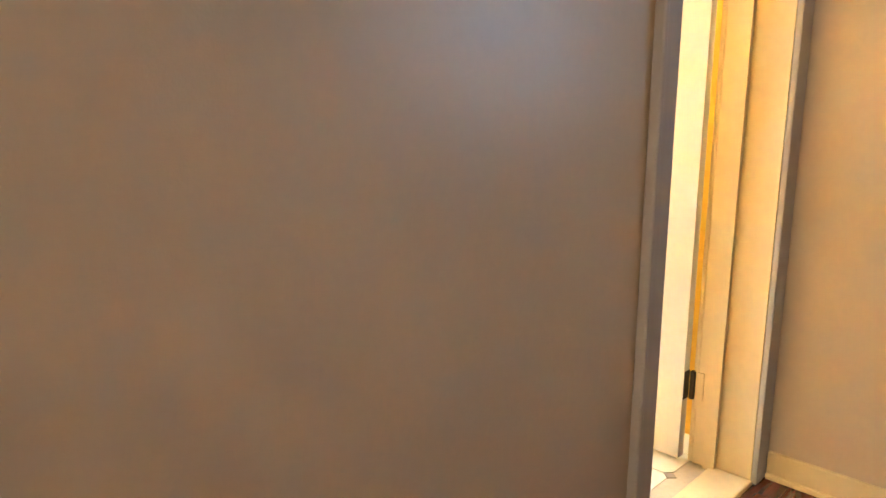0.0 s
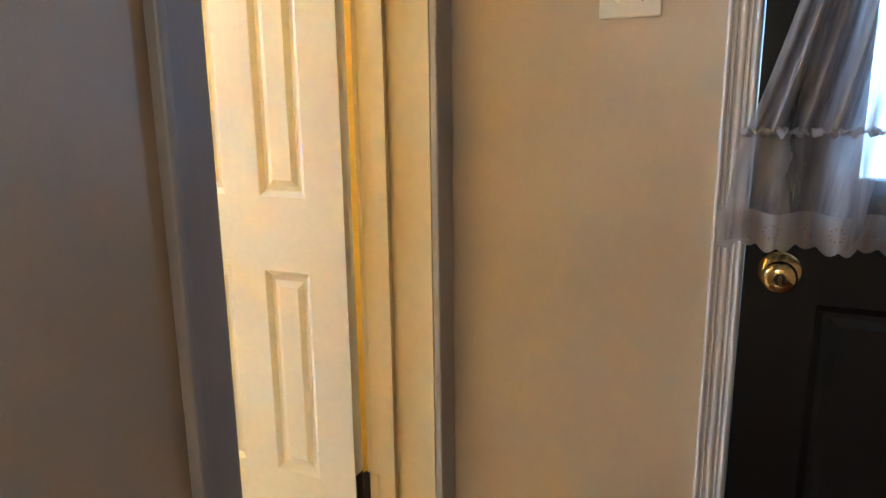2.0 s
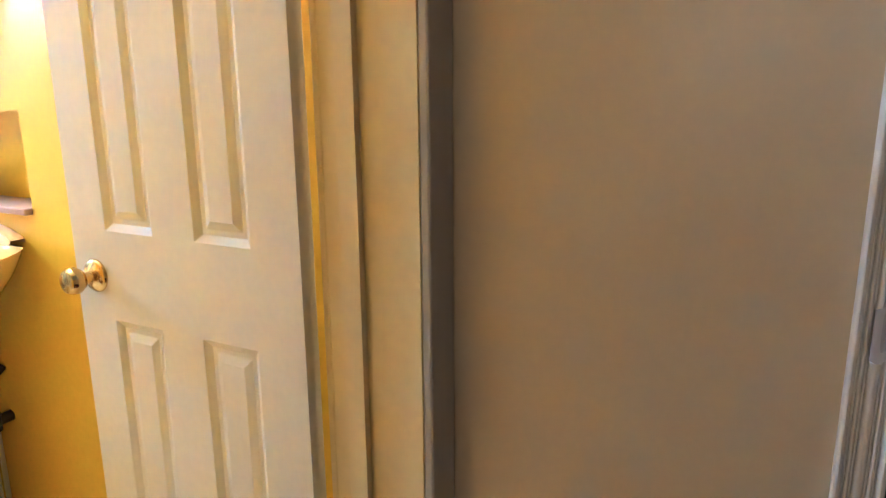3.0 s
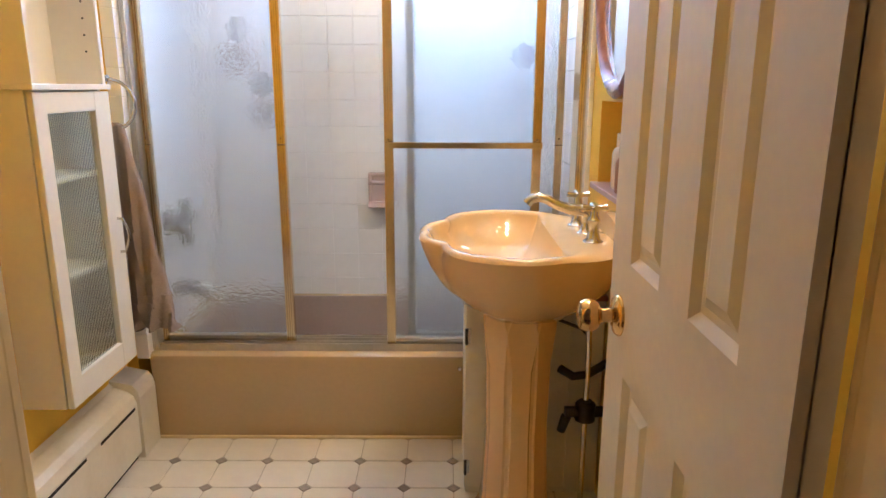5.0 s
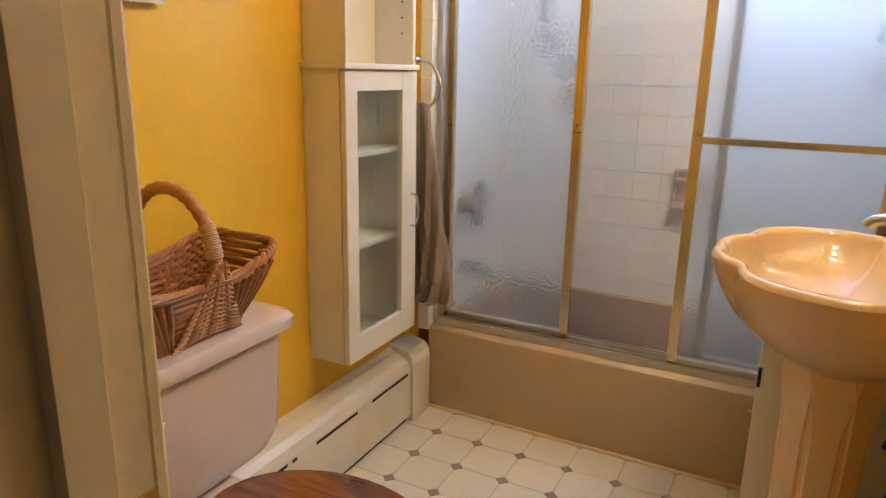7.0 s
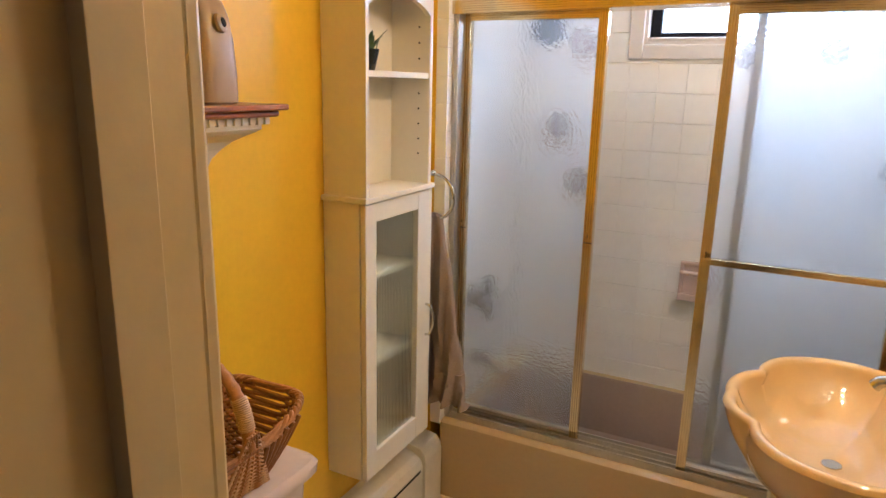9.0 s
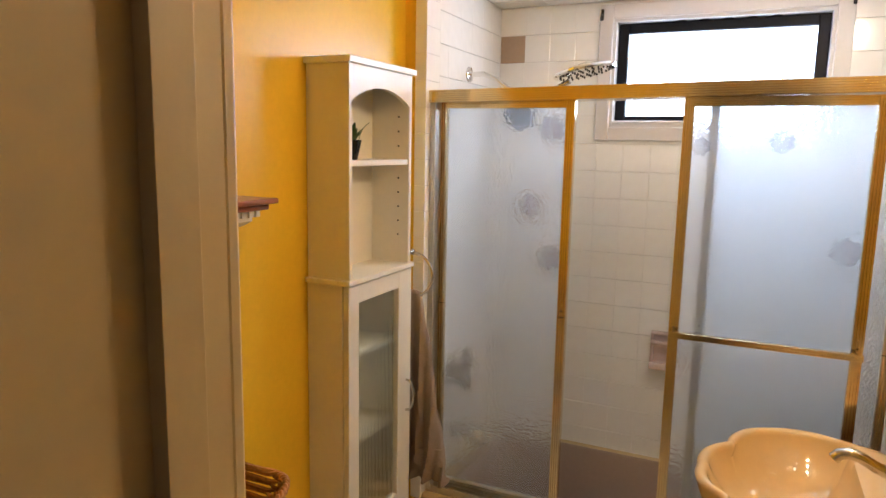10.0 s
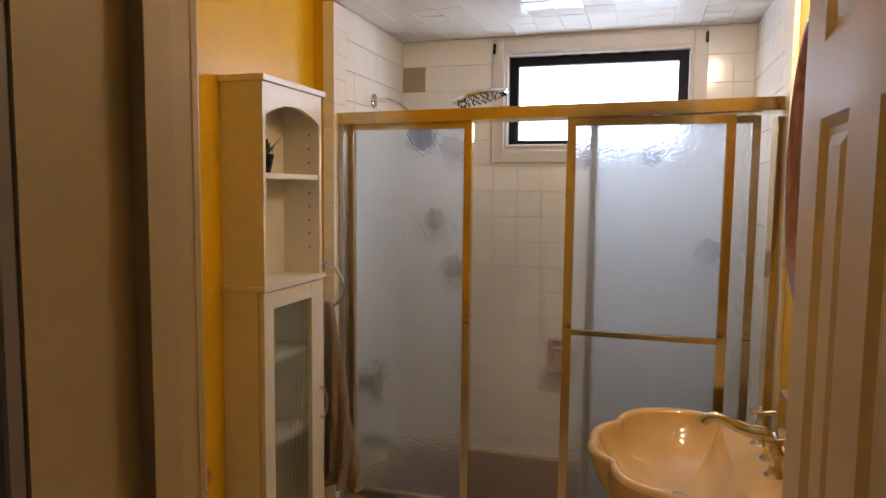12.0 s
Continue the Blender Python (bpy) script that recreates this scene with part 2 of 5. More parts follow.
# ---------------------------------------------------------------- mesh helpers
def bx(bm, x0, x1, y0, y1, z0, z1, bev=0.0, seg=2):
    """Adds a box, its edges rounded by bev."""
    b = bmesh.new()
    bmesh.ops.create_cube(b, size=1)
    for v in b.verts:
        v.co = ((x0 + x1) / 2 + v.co.x * (x1 - x0), (y0 + y1) / 2 + v.co.y * (y1 - y0), (z0 + z1) / 2 + v.co.z * (z1 - z0))
    if bev:
        bmesh.ops.bevel(b, geom=b.edges[:], offset=bev, segments=seg, affect="EDGES", profile=0.5)
    me = bpy.data.meshes.new("tmp")
    b.to_mesh(me)
    b.free()
    bm.from_mesh(me)
    bpy.data.meshes.remove(me)
    return bm


def box(x0, x1, y0, y1, z0, z1, bev=0.0, seg=2):
    return bx(bmesh.new(), x0, x1, y0, y1, z0, z1, bev, seg)


def loft(bm, rings, closed=True, cap0=True, cap1=True, wrap=False):
    """Skins rings of points; closed: each ring is a loop; wrap: the last ring joins the first."""
    vs = [[bm.verts.new(p) for p in r] for r in rings]
    n = len(vs[0])
    pairs = list(zip(vs, vs[1:])) + ([(vs[-1], vs[0])] if wrap else [])
    for a, b in pairs:
        for i in range(n if closed else n - 1):
            j = (i + 1) % n
            bm.faces.new((a[i], a[j], b[j], b[i]))
    if closed and not wrap:
        if cap0:
            bm.faces.new(vs[0][::-1])
        if cap1:
            bm.faces.new(vs[-1])
    return bm


def tube(bm, pts, r, n=8, closed=False, cap=True):
    """A round bar along points; r may be a list."""
    P = [Vector(p) for p in pts]
    m = len(P)
    rings = []
    up = None
    for i in range(m):
        if closed:
            d = P[(i + 1) % m] - P[i - 1]
        else:
            d = P[min(i + 1, m - 1)] - P[max(i - 1, 0)]
        d.normalize()
        if up is None:
            up = d.orthogonal().normalized()
        up = (up - d * up.dot(d))
        up = up.normalized() if up.length > 1e-6 else d.orthogonal().normalized()
        s = d.cross(up)
        rr = r[i] if isinstance(r, (list, tuple)) else r
        rings.append([P[i] + (up * math.cos(a) + s * math.sin(a)) * rr for a in [2 * math.pi * k / n for k in range(n)]])
    return loft(bm, rings, True, cap, cap, closed)


def lathe(bm, base, axis, profile, n=24):
    """Turns a profile of (height, radius) about an axis through base."""
    a = Vector(axis).normalized()
    u = a.orthogonal().normalized()
    w = a.cross(u)
    base = Vector(base)
    rings = [[base + a * h + (u * math.cos(t) + w * math.sin(t)) * max(r, 0.0004) for t in [2 * math.pi * k / n for k in range(n)]] for h, r in profile]
    return loft(bm, rings)


def arc(c, r, a0, a1, n, plane="yz"):
    out = []
    for i in range(n + 1):
        a = radians(a0 + (a1 - a0) * i / n)
        p, q = r * math.cos(a), r * math.sin(a)
        out.append({"yz": (c[0], c[1] + p, c[2] + q), "xz": (c[0] + p, c[1], c[2] + q), "xy": (c[0] + p, c[1] + q, c[2])}[plane])
    return out


def mesh_of(name, bm, material, smooth=False):
    bmesh.ops.recalc_face_normals(bm, faces=bm.faces[:])
    me = bpy.data.meshes.new(name)
    bm.to_mesh(me)
    bm.free()
    me.materials.append(material)
    if smooth:
        me.polygons.foreach_set("use_smooth", [True] * len(me.polygons))
        me.set_sharp_from_angle(angle=radians(40))
    return me


def part(name, bm, material, parent, label="", smooth=False):
    ob = new(name, mesh_of(name, bm, material, smooth))
    ob.parent = parent
    if parent.type == "EMPTY":
        ob.matrix_parent_inverse = Matrix.Translation(-parent.location)
    if label:
        tagged(ob, label)
    return ob


def thing(name, base, label, category, group="", kind=""):
    e = new(name)
    e.empty_display_size = 0.05
    e.location = base
    return tagged(e, label, category, group, kind)


def structure(name, bm, material, label, category, smooth=False):
    return tagged(new(name, mesh_of(name, bm, material, smooth)), label, category, kind="structure")


# ---------------------------------------------------------------- plan (metres)
JL, JR = 0.05, 0.693            # bathroom doorway, jamb to jamb
HY, BY = -0.185, -0.010         # hall face and bathroom face of the partition
DOOR_H = 2.03
XW = 0.772                      # hall wall that carries the front door
LX, RX = -0.740, 0.862          # bathroom side walls
SL, SR = -0.655, 0.846          # shower alcove side walls
SY, BACK = 1.740, 2.460         # shower front, back wall
SH, CH = 2.210, 2.420           # shower ceiling, room ceiling
WX0, WX1, WZ0, WZ1 = -0.174, 0.612, 1.713, 2.140   # window opening
WEST = -4.6                     # far end of the hall, unseen, set back for the added lamp
FD0, FD1 = -0.811, -1.640       # front door opening
TP = 0.1585                     # floor tile pitch

# ---------------------------------------------------------------- large structure
b = box(WEST, JL - 0.02, HY, BY, 0, CH)
bx(b, JR + 0.02, RX + 0.15, HY, BY, 0, CH)
bx(b, JL - 0.02, JR + 0.02, HY, BY, DOOR_H + 0.03, CH)
structure("wall_partition", b, HALL_PAINT, "beige painted hall wall round the bathroom doorway", "wall")

# thin yellow skin of the partition inside the bathroom
b = box(LX, JL - 0.075, BY, BY + 0.004, 0, CH)
bx(b, JR + 0.075, RX, BY, BY + 0.004, 0, CH)
bx(b, JL - 0.075, JR + 0.075, BY, BY + 0.004, DOOR_H + 0.1, CH)
structure("wall_bathroom_front", b, YELLOW, "yellow painted bathroom wall beside the doorway", "wall")

b = box(XW, XW + 0.14, FD0, HY - 0.0005, 0, CH)
bx(b, XW, XW + 0.14, -2.4, FD1, 0, CH)
bx(b, XW, XW + 0.14, FD1, FD0, 2.06, CH)
structure("wall_hall_east", b, HALL_PAINT, "beige painted hall wall with the front door", "wall")
structure("wall_hall_south", box(WEST, XW + 0.14, -2.5, -2.4, 0, CH), HALL_PAINT, "beige painted hall wall behind the walker", "wall")
structure("wall_hall_west", box(WEST - 0.1, WEST, -2.5, BY, 0, CH), HALL_PAINT, "beige painted end wall of the hall", "wall")
structure("ceiling_hall", box(WEST - 0.1, XW + 0.14, -2.5, BY, CH, CH + 0.08), CEILING_PAINT, "off-white painted hall ceiling", "ceiling")

b = box(LX - 0.1, LX, BY + 0.0005, SY, 0, CH)
structure("wall_bathroom_west", b, YELLOW, "glossy yellow painted bathroom wall", "wall")
b = box(LX - 0.1, SL - 0.044, SY, SY + 0.1, 0, CH)
bx(b, SR + 0.01, RX + 0.14, SY, SY + 0.1, 0, CH)
bx(b, SL - 0.044, SR + 0.01, SY, SY + 0.10, SH + 0.01, CH)
structure("wall_shower_front", b, YELLOW, "yellow painted surround of the shower alcove", "wall")
NY0, NY1, NZ0, NZ1 = 1.08, 1.612, 0.955, 1.207   # niche in the right wall
b = box(RX, RX + 0.14, BY + 0.0005, NY0, 0, CH)
bx(b, RX, RX + 0.14, NY1, SY, 0, CH)
bx(b, RX, RX + 0.14, NY0, NY1, 0, NZ0)
bx(b, RX, RX + 0.14, NY0, NY1, NZ1, CH)
bx(b, RX + 0.11, RX + 0.14, NY0, NY1, NZ0, NZ1)
structure("wall_bathroom_east", b, YELLOW, "yellow painted bathroom wall with a recessed niche", "wall")
structure("ceiling_bathroom", box(LX - 0.1, RX + 0.14, BY, SY + 0.1, CH, CH + 0.08), CEILING_PAINT, "off-white painted bathroom ceiling", "ceiling")

# shower alcove backing walls
GT = 0.006
b = box(LX - 0.1, WX0, BACK + GT, BACK + 0.16, 0, CH)
bx(b, WX1, RX + 0.14, BACK + GT, BACK + 0.16, 0, CH)
bx(b, WX0, WX1, BACK + GT, BACK + 0.16, 0, WZ0)
bx(b, WX0, WX1, BACK + GT, BACK + 0.16, WZ1, CH)
back_wall = structure("wall_shower_back", b, GROUT, "white tiled shower wall with a high window", "wall")
left_wall = structure("wall_shower_west", box(LX - 0.1, SL - GT, SY + 0.1, BACK + GT, 0, CH), GROUT, "white tiled shower side wall", "wall")
right_wall = structure("wall_shower_east", box(SR + GT, RX + 0.14, SY + 0.1, BACK + GT, 0, CH), GROUT, "white tiled shower side wall by the mirror", "wall")

# floors
structure("floor_hall_base", box(WEST, XW + 0.14, -2.5, HY, -0.06, -0.004), HOLE, "dark underlay beneath the hall boards", "floor")
bath_floor = structure("floor_bathroom", box(LX - 0.1, RX + 0.1, HY + 0.12, BACK, -0.06, -0.0025), FLOOR_GROUT, "cream octagon tile floor with taupe diamonds", "floor")
b = box(JL - 0.02, JR + 0.02, HY - 0.005, HY + 0.12, -0.05, 0.010, 0.006)
structure("threshold", b, TRIM, "worn white threshold in the bathroom doorway", "threshold")

# shower ceiling: tiles in one mesh
b = box(SL - GT, SR + GT, SY + 0.1, BACK + GT, SH + 0.006, SH + 0.10)
n_x, n_y = 14, 7
px_, py_ = (SR - SL) / n_x, (BACK - SY) / n_y
for i in range(n_x):
    for j in range(n_y):
        x0, y0 = SL + i * px_, SY + j * py_
        first = len(b.verts)
        bx(b, x0 + 0.0012, x0 + px_ - 0.0012, y0 + 0.0012, y0 + py_ - 0.0012, SH, SH + 0.007)
        b.verts.ensure_lookup_table()
        tx, ty, dz = random.gauss(0, 0.012), random.gauss(0, 0.012), random.uniform(0, 0.001)
        for v in b.verts[first:]:
            if v.co.z < SH + 0.003:
                v.co.z += dz + tx * (v.co.x - x0 - px_ / 2) + ty * (v.co.y - y0 - py_ / 2)
shower_ceiling = structure("ceiling_shower", b, TILE, "white glazed tile ceiling over the shower", "ceiling")

# door lining, stops, casings
b = box(JL - 0.02, JL, HY, BY, 0, DOOR_H)
bx(b, JR, JR + 0.02, HY, BY, 0, DOOR_H)
bx(b, JL - 0.02, JR + 0.02, HY, BY, DOOR_H, DOOR_H + 0.03)
bx(b, JL, JL + 0.014, -0.083, -0.048, 0, DOOR_H, 0.0006)
bx(b, JR - 0.014, JR, -0.083, -0.048, 0, DOOR_H, 0.0006)
bx(b, JL, JR, -0.083, -0.048, DOOR_H - 0.011, DOOR_H)
structure("trim_door_lining", b, TRIM, "cream painted bathroom door lining and stops", "door frame")
b = box(JL - 0.066, JL - 0.001, HY - 0.018, HY, 0, DOOR_H + 0.07, 0.004)
bx(b, JL - 0.078, JL - 0.062, HY - 0.024, HY, 0, DOOR_H + 0.07, 0.005)
bx(b, JR + 0.001, XW - 0.001, HY - 0.018, HY, 0, DOOR_H + 0.07, 0.004)
bx(b, JL - 0.066, XW - 0.001, HY - 0.0185, HY, DOOR_H + 0.004, DOOR_H + 0.07, 0.004)
structure("trim_door_casing_hall", b, CASING, "grey-white painted casing round the bathroom doorway", "door casing")
b = box(JL - 0.074, JL - 0.001, BY, BY + 0.016, 0, DOOR_H + 0.08, 0.004)
bx(b, JR + 0.001, JR + 0.074, BY, BY + 0.016, 0, DOOR_H + 0.08, 0.004)
bx(b, JL - 0.001, JR + 0.001, BY, BY + 0.016, DOOR_H + 0.002, DOOR_H + 0.08, 0.004)
structure("trim_door_casing_bathroom", b, TRIM, "cream painted casing inside the bathroom", "door casing")


def fluted(b, y0, y1, z0, z1):
    """Upright casing with rounded beads, standing on the wall x = XW."""
    w = y1 - y0
    prof = [(XW, y0)]
    for f0, f1, d in ((0.0, 0.20, 0.024), (0.24, 0.35, 0.019), (0.39, 0.63, 0.020), (0.67, 0.78, 0.019), (0.82, 1.0, 0.023)):
        for k in range(7):
            a = math.pi * k / 6
            prof.append((XW - 0.011 - (d - 0.011) * math.sin(a) ** 0.6, y0 + w * (f0 + (f1 - f0) * (0.5 - 0.5 * math.cos(a)))))
    prof.append((XW, y1))
    return loft(b, [[(x, y, z) for x, y in prof] for z in (z0, z1)])


b = fluted(bmesh.new(), FD0, FD0 + 0.058, 0, 2.13)
fluted(b, FD1 - 0.066, FD1, 0, 2.13)
bx(b, XW - 0.022, XW, FD1, FD0, 2.062, 2.13, 0.004)
structure("trim_front_door_casing", b, WHITE_CASING, "white fluted casing round the black front door", "door casing", True)
b = box(XW - 0.014, XW, FD0 + 0.068, HY - 0.019, 0, 0.085, 0.004)
bx(b, XW - 0.022, XW, FD0 + 0.068, HY - 0.019, 0, 0.018, 0.005)
bx(b, WEST, JL - 0.08, HY - 0.014, HY, 0, 0.085, 0.004)
structure("baseboard_hall", b, TRIM, "cream painted hall baseboard", "baseboard")

# pale bullnose edging of the alcove
b = bmesh.new()
for k in range(21):
    z0 = 0.31 + k * 0.0903
    bx(b, SL - 0.043, SL, SY - 0.007, SY + 0.1, z0, z0 + 0.0900, 0.0015)
    bx(b, SR, SR + 0.016, SY - 0.007, SY + 0.1, z0, z0 + 0.0900, 0.0015)
structure("trim_shower_edge", b, TILE, "cream bullnose tiles edging the shower alcove", "tile trim")

# ---------------------------------------------------------------- window
win = thing("window_1", (WX0, BACK, WZ0), "black-framed frosted bathroom window with white wooden casing", "window", kind="structure")
b = bmesh.new()
cw = 0.055
bx(b, WX0 - cw, WX0, BACK - 0.014, BACK + 0.005, WZ0 - cw, WZ1 + 0.058, 0.004)
bx(b, WX1, WX1 + cw, BACK - 0.014, BACK + 0.005, WZ0 - cw, WZ1 + 0.058, 0.004)
bx(b, WX0, WX1, BACK - 0.014, BACK + 0.005, WZ0 - cw, WZ0, 0.004)
bx(b, WX0, WX1, BACK - 0.014, BACK + 0.005, WZ1, WZ1 + 0.058, 0.004)
part("casing", b, WHITE_CASING, win, "white painted wooden casing")
b = box(WX0, WX0 + 0.012, BACK, BACK + 0.15, WZ0, WZ1)
bx(b, WX1 - 0.012, WX1, BACK, BACK + 0.15, WZ0, WZ1)
bx(b, WX0 + 0.012, WX1 - 0.012, BACK, BACK + 0.15, WZ1 - 0.012, WZ1)
bx(b, WX0 + 0.012, WX1 - 0.012, BACK, BACK + 0.15, WZ0, WZ0 + 0.012)
part("reveal", b, WHITE_CASING, win)
part("window_sill", box(WX0 + 0.012, WX1 - 0.012, BACK - 0.004, BACK + 0.075, WZ0 + 0.012, WZ0 + 0.026, 0.004), WHITE_CASING, win)
b = bmesh.new()
fx0, fx1, fz0, fz1, fw = WX0 + 0.014, WX1 - 0.014, WZ0 + 0.027, WZ1 - 0.013, 0.040
for a0, a1, c0, c1 in ((fx0, fx0 + fw, fz0, fz1), (fx1 - fw, fx1, fz0, fz1), (fx0 + fw, fx1 - fw, fz0, fz0 + 0.02), (fx0 + fw, fx1 - fw, fz1 - fw, fz1)):
    bx(b, a0, a1, BACK + 0.045, BACK + 0.085, c0, c1, 0.003)
part("window_frame", b, BLACK_FRAME, win, "black metal window sash")
b = tube(bmesh.new(), [(0.02 + 0.012 * i, BACK + 0.035, fz1 - 0.004 - 0.004 * math.sin(i * 0.9)) for i in range(40)], 0.0018, 6)
part("cord", b, BLACK_FRAME, win, "thin black sash cord")
pane = part("pane", box(fx0 + fw, fx1 - fw, BACK + 0.062, BACK + 0.066, fz0 + 0.02, fz1 - fw), GLASS_CLEAR, win)
pane.visible_shadow = False


def hook(x, z):
    h = thing("curtain_hook", (x, BACK - 0.014, z), "small black metal hook screwed beside the window", "hook", "hooks beside the window")
    b = box(x - 0.006, x + 0.006, BACK - 0.019, BACK - 0.0135, z - 0.022, z + 0.022, 0.002)
    part("plate", b, DARK_METAL, h)
    part("hook", tube(bmesh.new(), [(x, BACK - 0.017, z), (x, BACK - 0.034, z - 0.004), (x, BACK - 0.042, z - 0.016), (x, BACK - 0.036, z - 0.026)], 0.0035, 6), DARK_METAL, h, smooth=True)


hook(-0.219, 2.157)
hook(0.660, 2.163)

# ---------------------------------------------------------------- bathroom door (six panels, standing open)
def door_slab(b, x0, x1, y0, y1, z0, z1, panels, recess=0.009):
    """A slab in the plane x with sunk and raised panels on the face x0."""
    cuts_y = sorted({y0, y1} | {p[0] for p in panels} | {p[1] for p in panels})
    cuts_z = sorted({z0, z1} | {p[2] for p in panels} | {p[3] for p in panels})
    inside = lambda cy, cz: any(p[0] < cy < p[1] and p[2] < cz < p[3] for p in panels)
    bx(b, x0 + recess + 0.004, x1, y0, y1, z0, z1)
    for ya, yb in zip(cuts_y, cuts_y[1:]):
        for za, zb in zip(cuts_z, cuts_z[1:]):
            if not inside((ya + yb) / 2, (za + zb) / 2):
                bx(b, x0, x0 + recess + 0.006, ya, yb, za, zb)
    for ya, yb, za, zb in panels:
        m = 0.014
        o = [(x0, ya, za), (x0, yb, za), (x0, yb, zb), (x0, ya, zb)]
        i1 = [(x0 + recess, ya + m, za + m), (x0 + recess, yb - m, za + m), (x0 + recess, yb - m, zb - m), (x0 + recess, ya + m, zb - m)]
        m2, m3 = m + 0.010, m + 0.026
        i2 = [(x0 + recess, ya + m2, za + m2), (x0 + recess, yb - m2, za + m2), (x0 + recess, yb - m2, zb - m2), (x0 + recess, ya + m2, zb - m2)]
        i3 = [(x0 + 0.003, ya + m3, za + m3), (x0 + 0.003, yb - m3, za + m3), (x0 + 0.003, yb - m3, zb - m3), (x0 + 0.003, ya + m3, zb - m3)]
        loft(b, [o, i1, i2, i3], True, False, True)
    return b


def knob(parent, base, axis, big=1.0, metal=None, keyway=False):
    """Round door knob with rosette, neck and knob as pieces."""
    k = part("door_handle", lathe(bmesh.new(), base, axis, [(0, 0.034 * big), (0.003, 0.034 * big), (0.008, 0.030 * big), (0.012, 0.018 * big), (0.014, 0.014 * big)], 32), metal, parent, "round brass door knob", True)
    part("neck", lathe(bmesh.new(), Vector(base) + Vector(axis) * 0.012, axis, [(0, 0.012 * big), (0.022 * big, 0.011 * big)], 20), metal, k, smooth=True)
    part("knob", lathe(bmesh.new(), Vector(base) + Vector(axis) * (0.012 + 0.018 * big), axis,
                       [(0, 0.012 * big), (0.005, 0.021 * big), (0.014, 0.0265 * big), (0.026, 0.0265 * big), (0.034, 0.022 * big), (0.037, 0.014 * big), (0.0375, 0.0)], 32), metal, k, smooth=True)
    if keyway:
        part("keyway", lathe(bmesh.new(), Vector(base) + Vector(axis) * (0.05 + 0.018 * big), axis, [(0, 0.011), (0.004, 0.010), (0.005, 0.0)], 20), DARK_METAL, k, smooth=True)
        part("turn_button", box(base[0] - 0.083, base[0] - 0.06, base[1] - 0.0025, base[1] + 0.0025, base[2] - 0.009, base[2] + 0.009, 0.001), metal, k)


DX, DY0, DY1 = 0.663, 0.022, 0.612
door = thing("door_1", (DX, DY0, 0.012), "cream painted six-panel bathroom door standing open", "door", kind="structure")
w0, w1, w2, w3 = DY0 + 0.106, DY0 + 0.241, DY1 - 0.240, DY1 - 0.105
pan = []
for ya, yb in ((w0, w1), (w2, w3)):
    pan += [(ya, yb, 0.26, 0.800), (ya, yb, 0.983, 1.636), (ya, yb, 1.738, 1.930)]
b = bmesh.new()
door_slab(b, DX, DX + 0.035, DY0, DY1, 0.012, DOOR_H - 0.004, pan)
part("slab", b, DOOR_PAINT, door)
knob(door, (DX, DY1 - 0.062, 0.888), (-1, 0, 0), 1.0, BRASS)
knob(door, (DX + 0.035, DY1 - 0.062, 0.888), (1, 0, 0), 1.0, BRASS)
part("latch_plate", box(DX + 0.006, DX + 0.029, DY1 - 0.001, DY1 + 0.0015, 0.858, 0.918), BRASS, door)
for z in (0.205, 1.72):
    h = part("hinge", lathe(bmesh.new(), (0.690, 0.006, z), (0, 0, 1), [(0, 0.006), (0.002, 0.0085), (0.086, 0.0085), (0.09, 0.005)], 14), DARK_METAL, door, "dark bronze hinge", True)
    part("leaf", box(DX + 0.002, DX + 0.034, DY0 - 0.0025, DY0 + 0.001, z, z + 0.088), DARK_METAL, h)
    part("leaf", box(JR - 0.0025, JR + 0.001, BY - 0.018, BY + 0.004, z, z + 0.088), TRIM, h)

strike = thing("strike_plate", (JL, -0.02, 0.87), "brass strike plate let into the door lining", "strike plate")
b = box(JL - 0.001, JL + 0.002, -0.036, -0.008, 0.858, 0.928, 0.0008)
part("plate", b, BRASS, strike)
part("latch_hole", box(JL + 0.0005, JL + 0.0026, -0.029, -0.014, 0.872, 0.892), HOLE, strike)
part("screw", lathe(bmesh.new(), (JL + 0.0018, -0.021, 0.914), (1, 0, 0), [(0, 0.005), (0.001, 0.0045)], 14), DARK_METAL, strike, smooth=True)

# ---------------------------------------------------------------- front door
fd = thing("door_2", (XW + 0.02, FD0, 0), "black painted front door with a curtained window", "door", kind="structure")
FX = XW + 0.012
gy0, gy1, gz0, gz1 = FD1 + 0.15, FD0 - 0.15, 1.03, 1.88
b = bmesh.new()
door_slab(b, FX, FX + 0.045, FD1 + 0.003, FD0 - 0.003, 0.01, gz0 - 0.001, [(FD1 + 0.13, -1.255, 0.18, 0.82), (-1.195, FD0 - 0.13, 0.18, 0.82)])
bx(b, FX, FX + 0.045, FD1 + 0.003, gy0, gz0, 2.05)
bx(b, FX, FX + 0.045, gy1, FD0 - 0.003, gz0, 2.05)
bx(b, FX, FX + 0.045, gy0, gy1, gz1, 2.05)
part("slab", b, BLACK_PAINT, fd)
b = bmesh.new()
for a0, a1, c0, c1 in ((gy0, gy0 + 0.025, gz0, gz1), (gy1 - 0.025, gy1, gz0, gz1), (gy0 + 0.025, gy1 - 0.025, gz0, gz0 + 0.025), (gy0 + 0.025, gy1 - 0.025, gz1 - 0.025, gz1)):
    bx(b, FX - 0.008, FX + 0.05, a0, a1, c0, c1, 0.004)
part("window_frame", b, BLACK_PAINT, fd)
p = part("pane", box(FX + 0.02, FX + 0.025, gy0 + 0.025, gy1 - 0.025, gz0 + 0.025, gz1 - 0.025), GLASS_CLEAR, fd)
p.visible_shadow = False
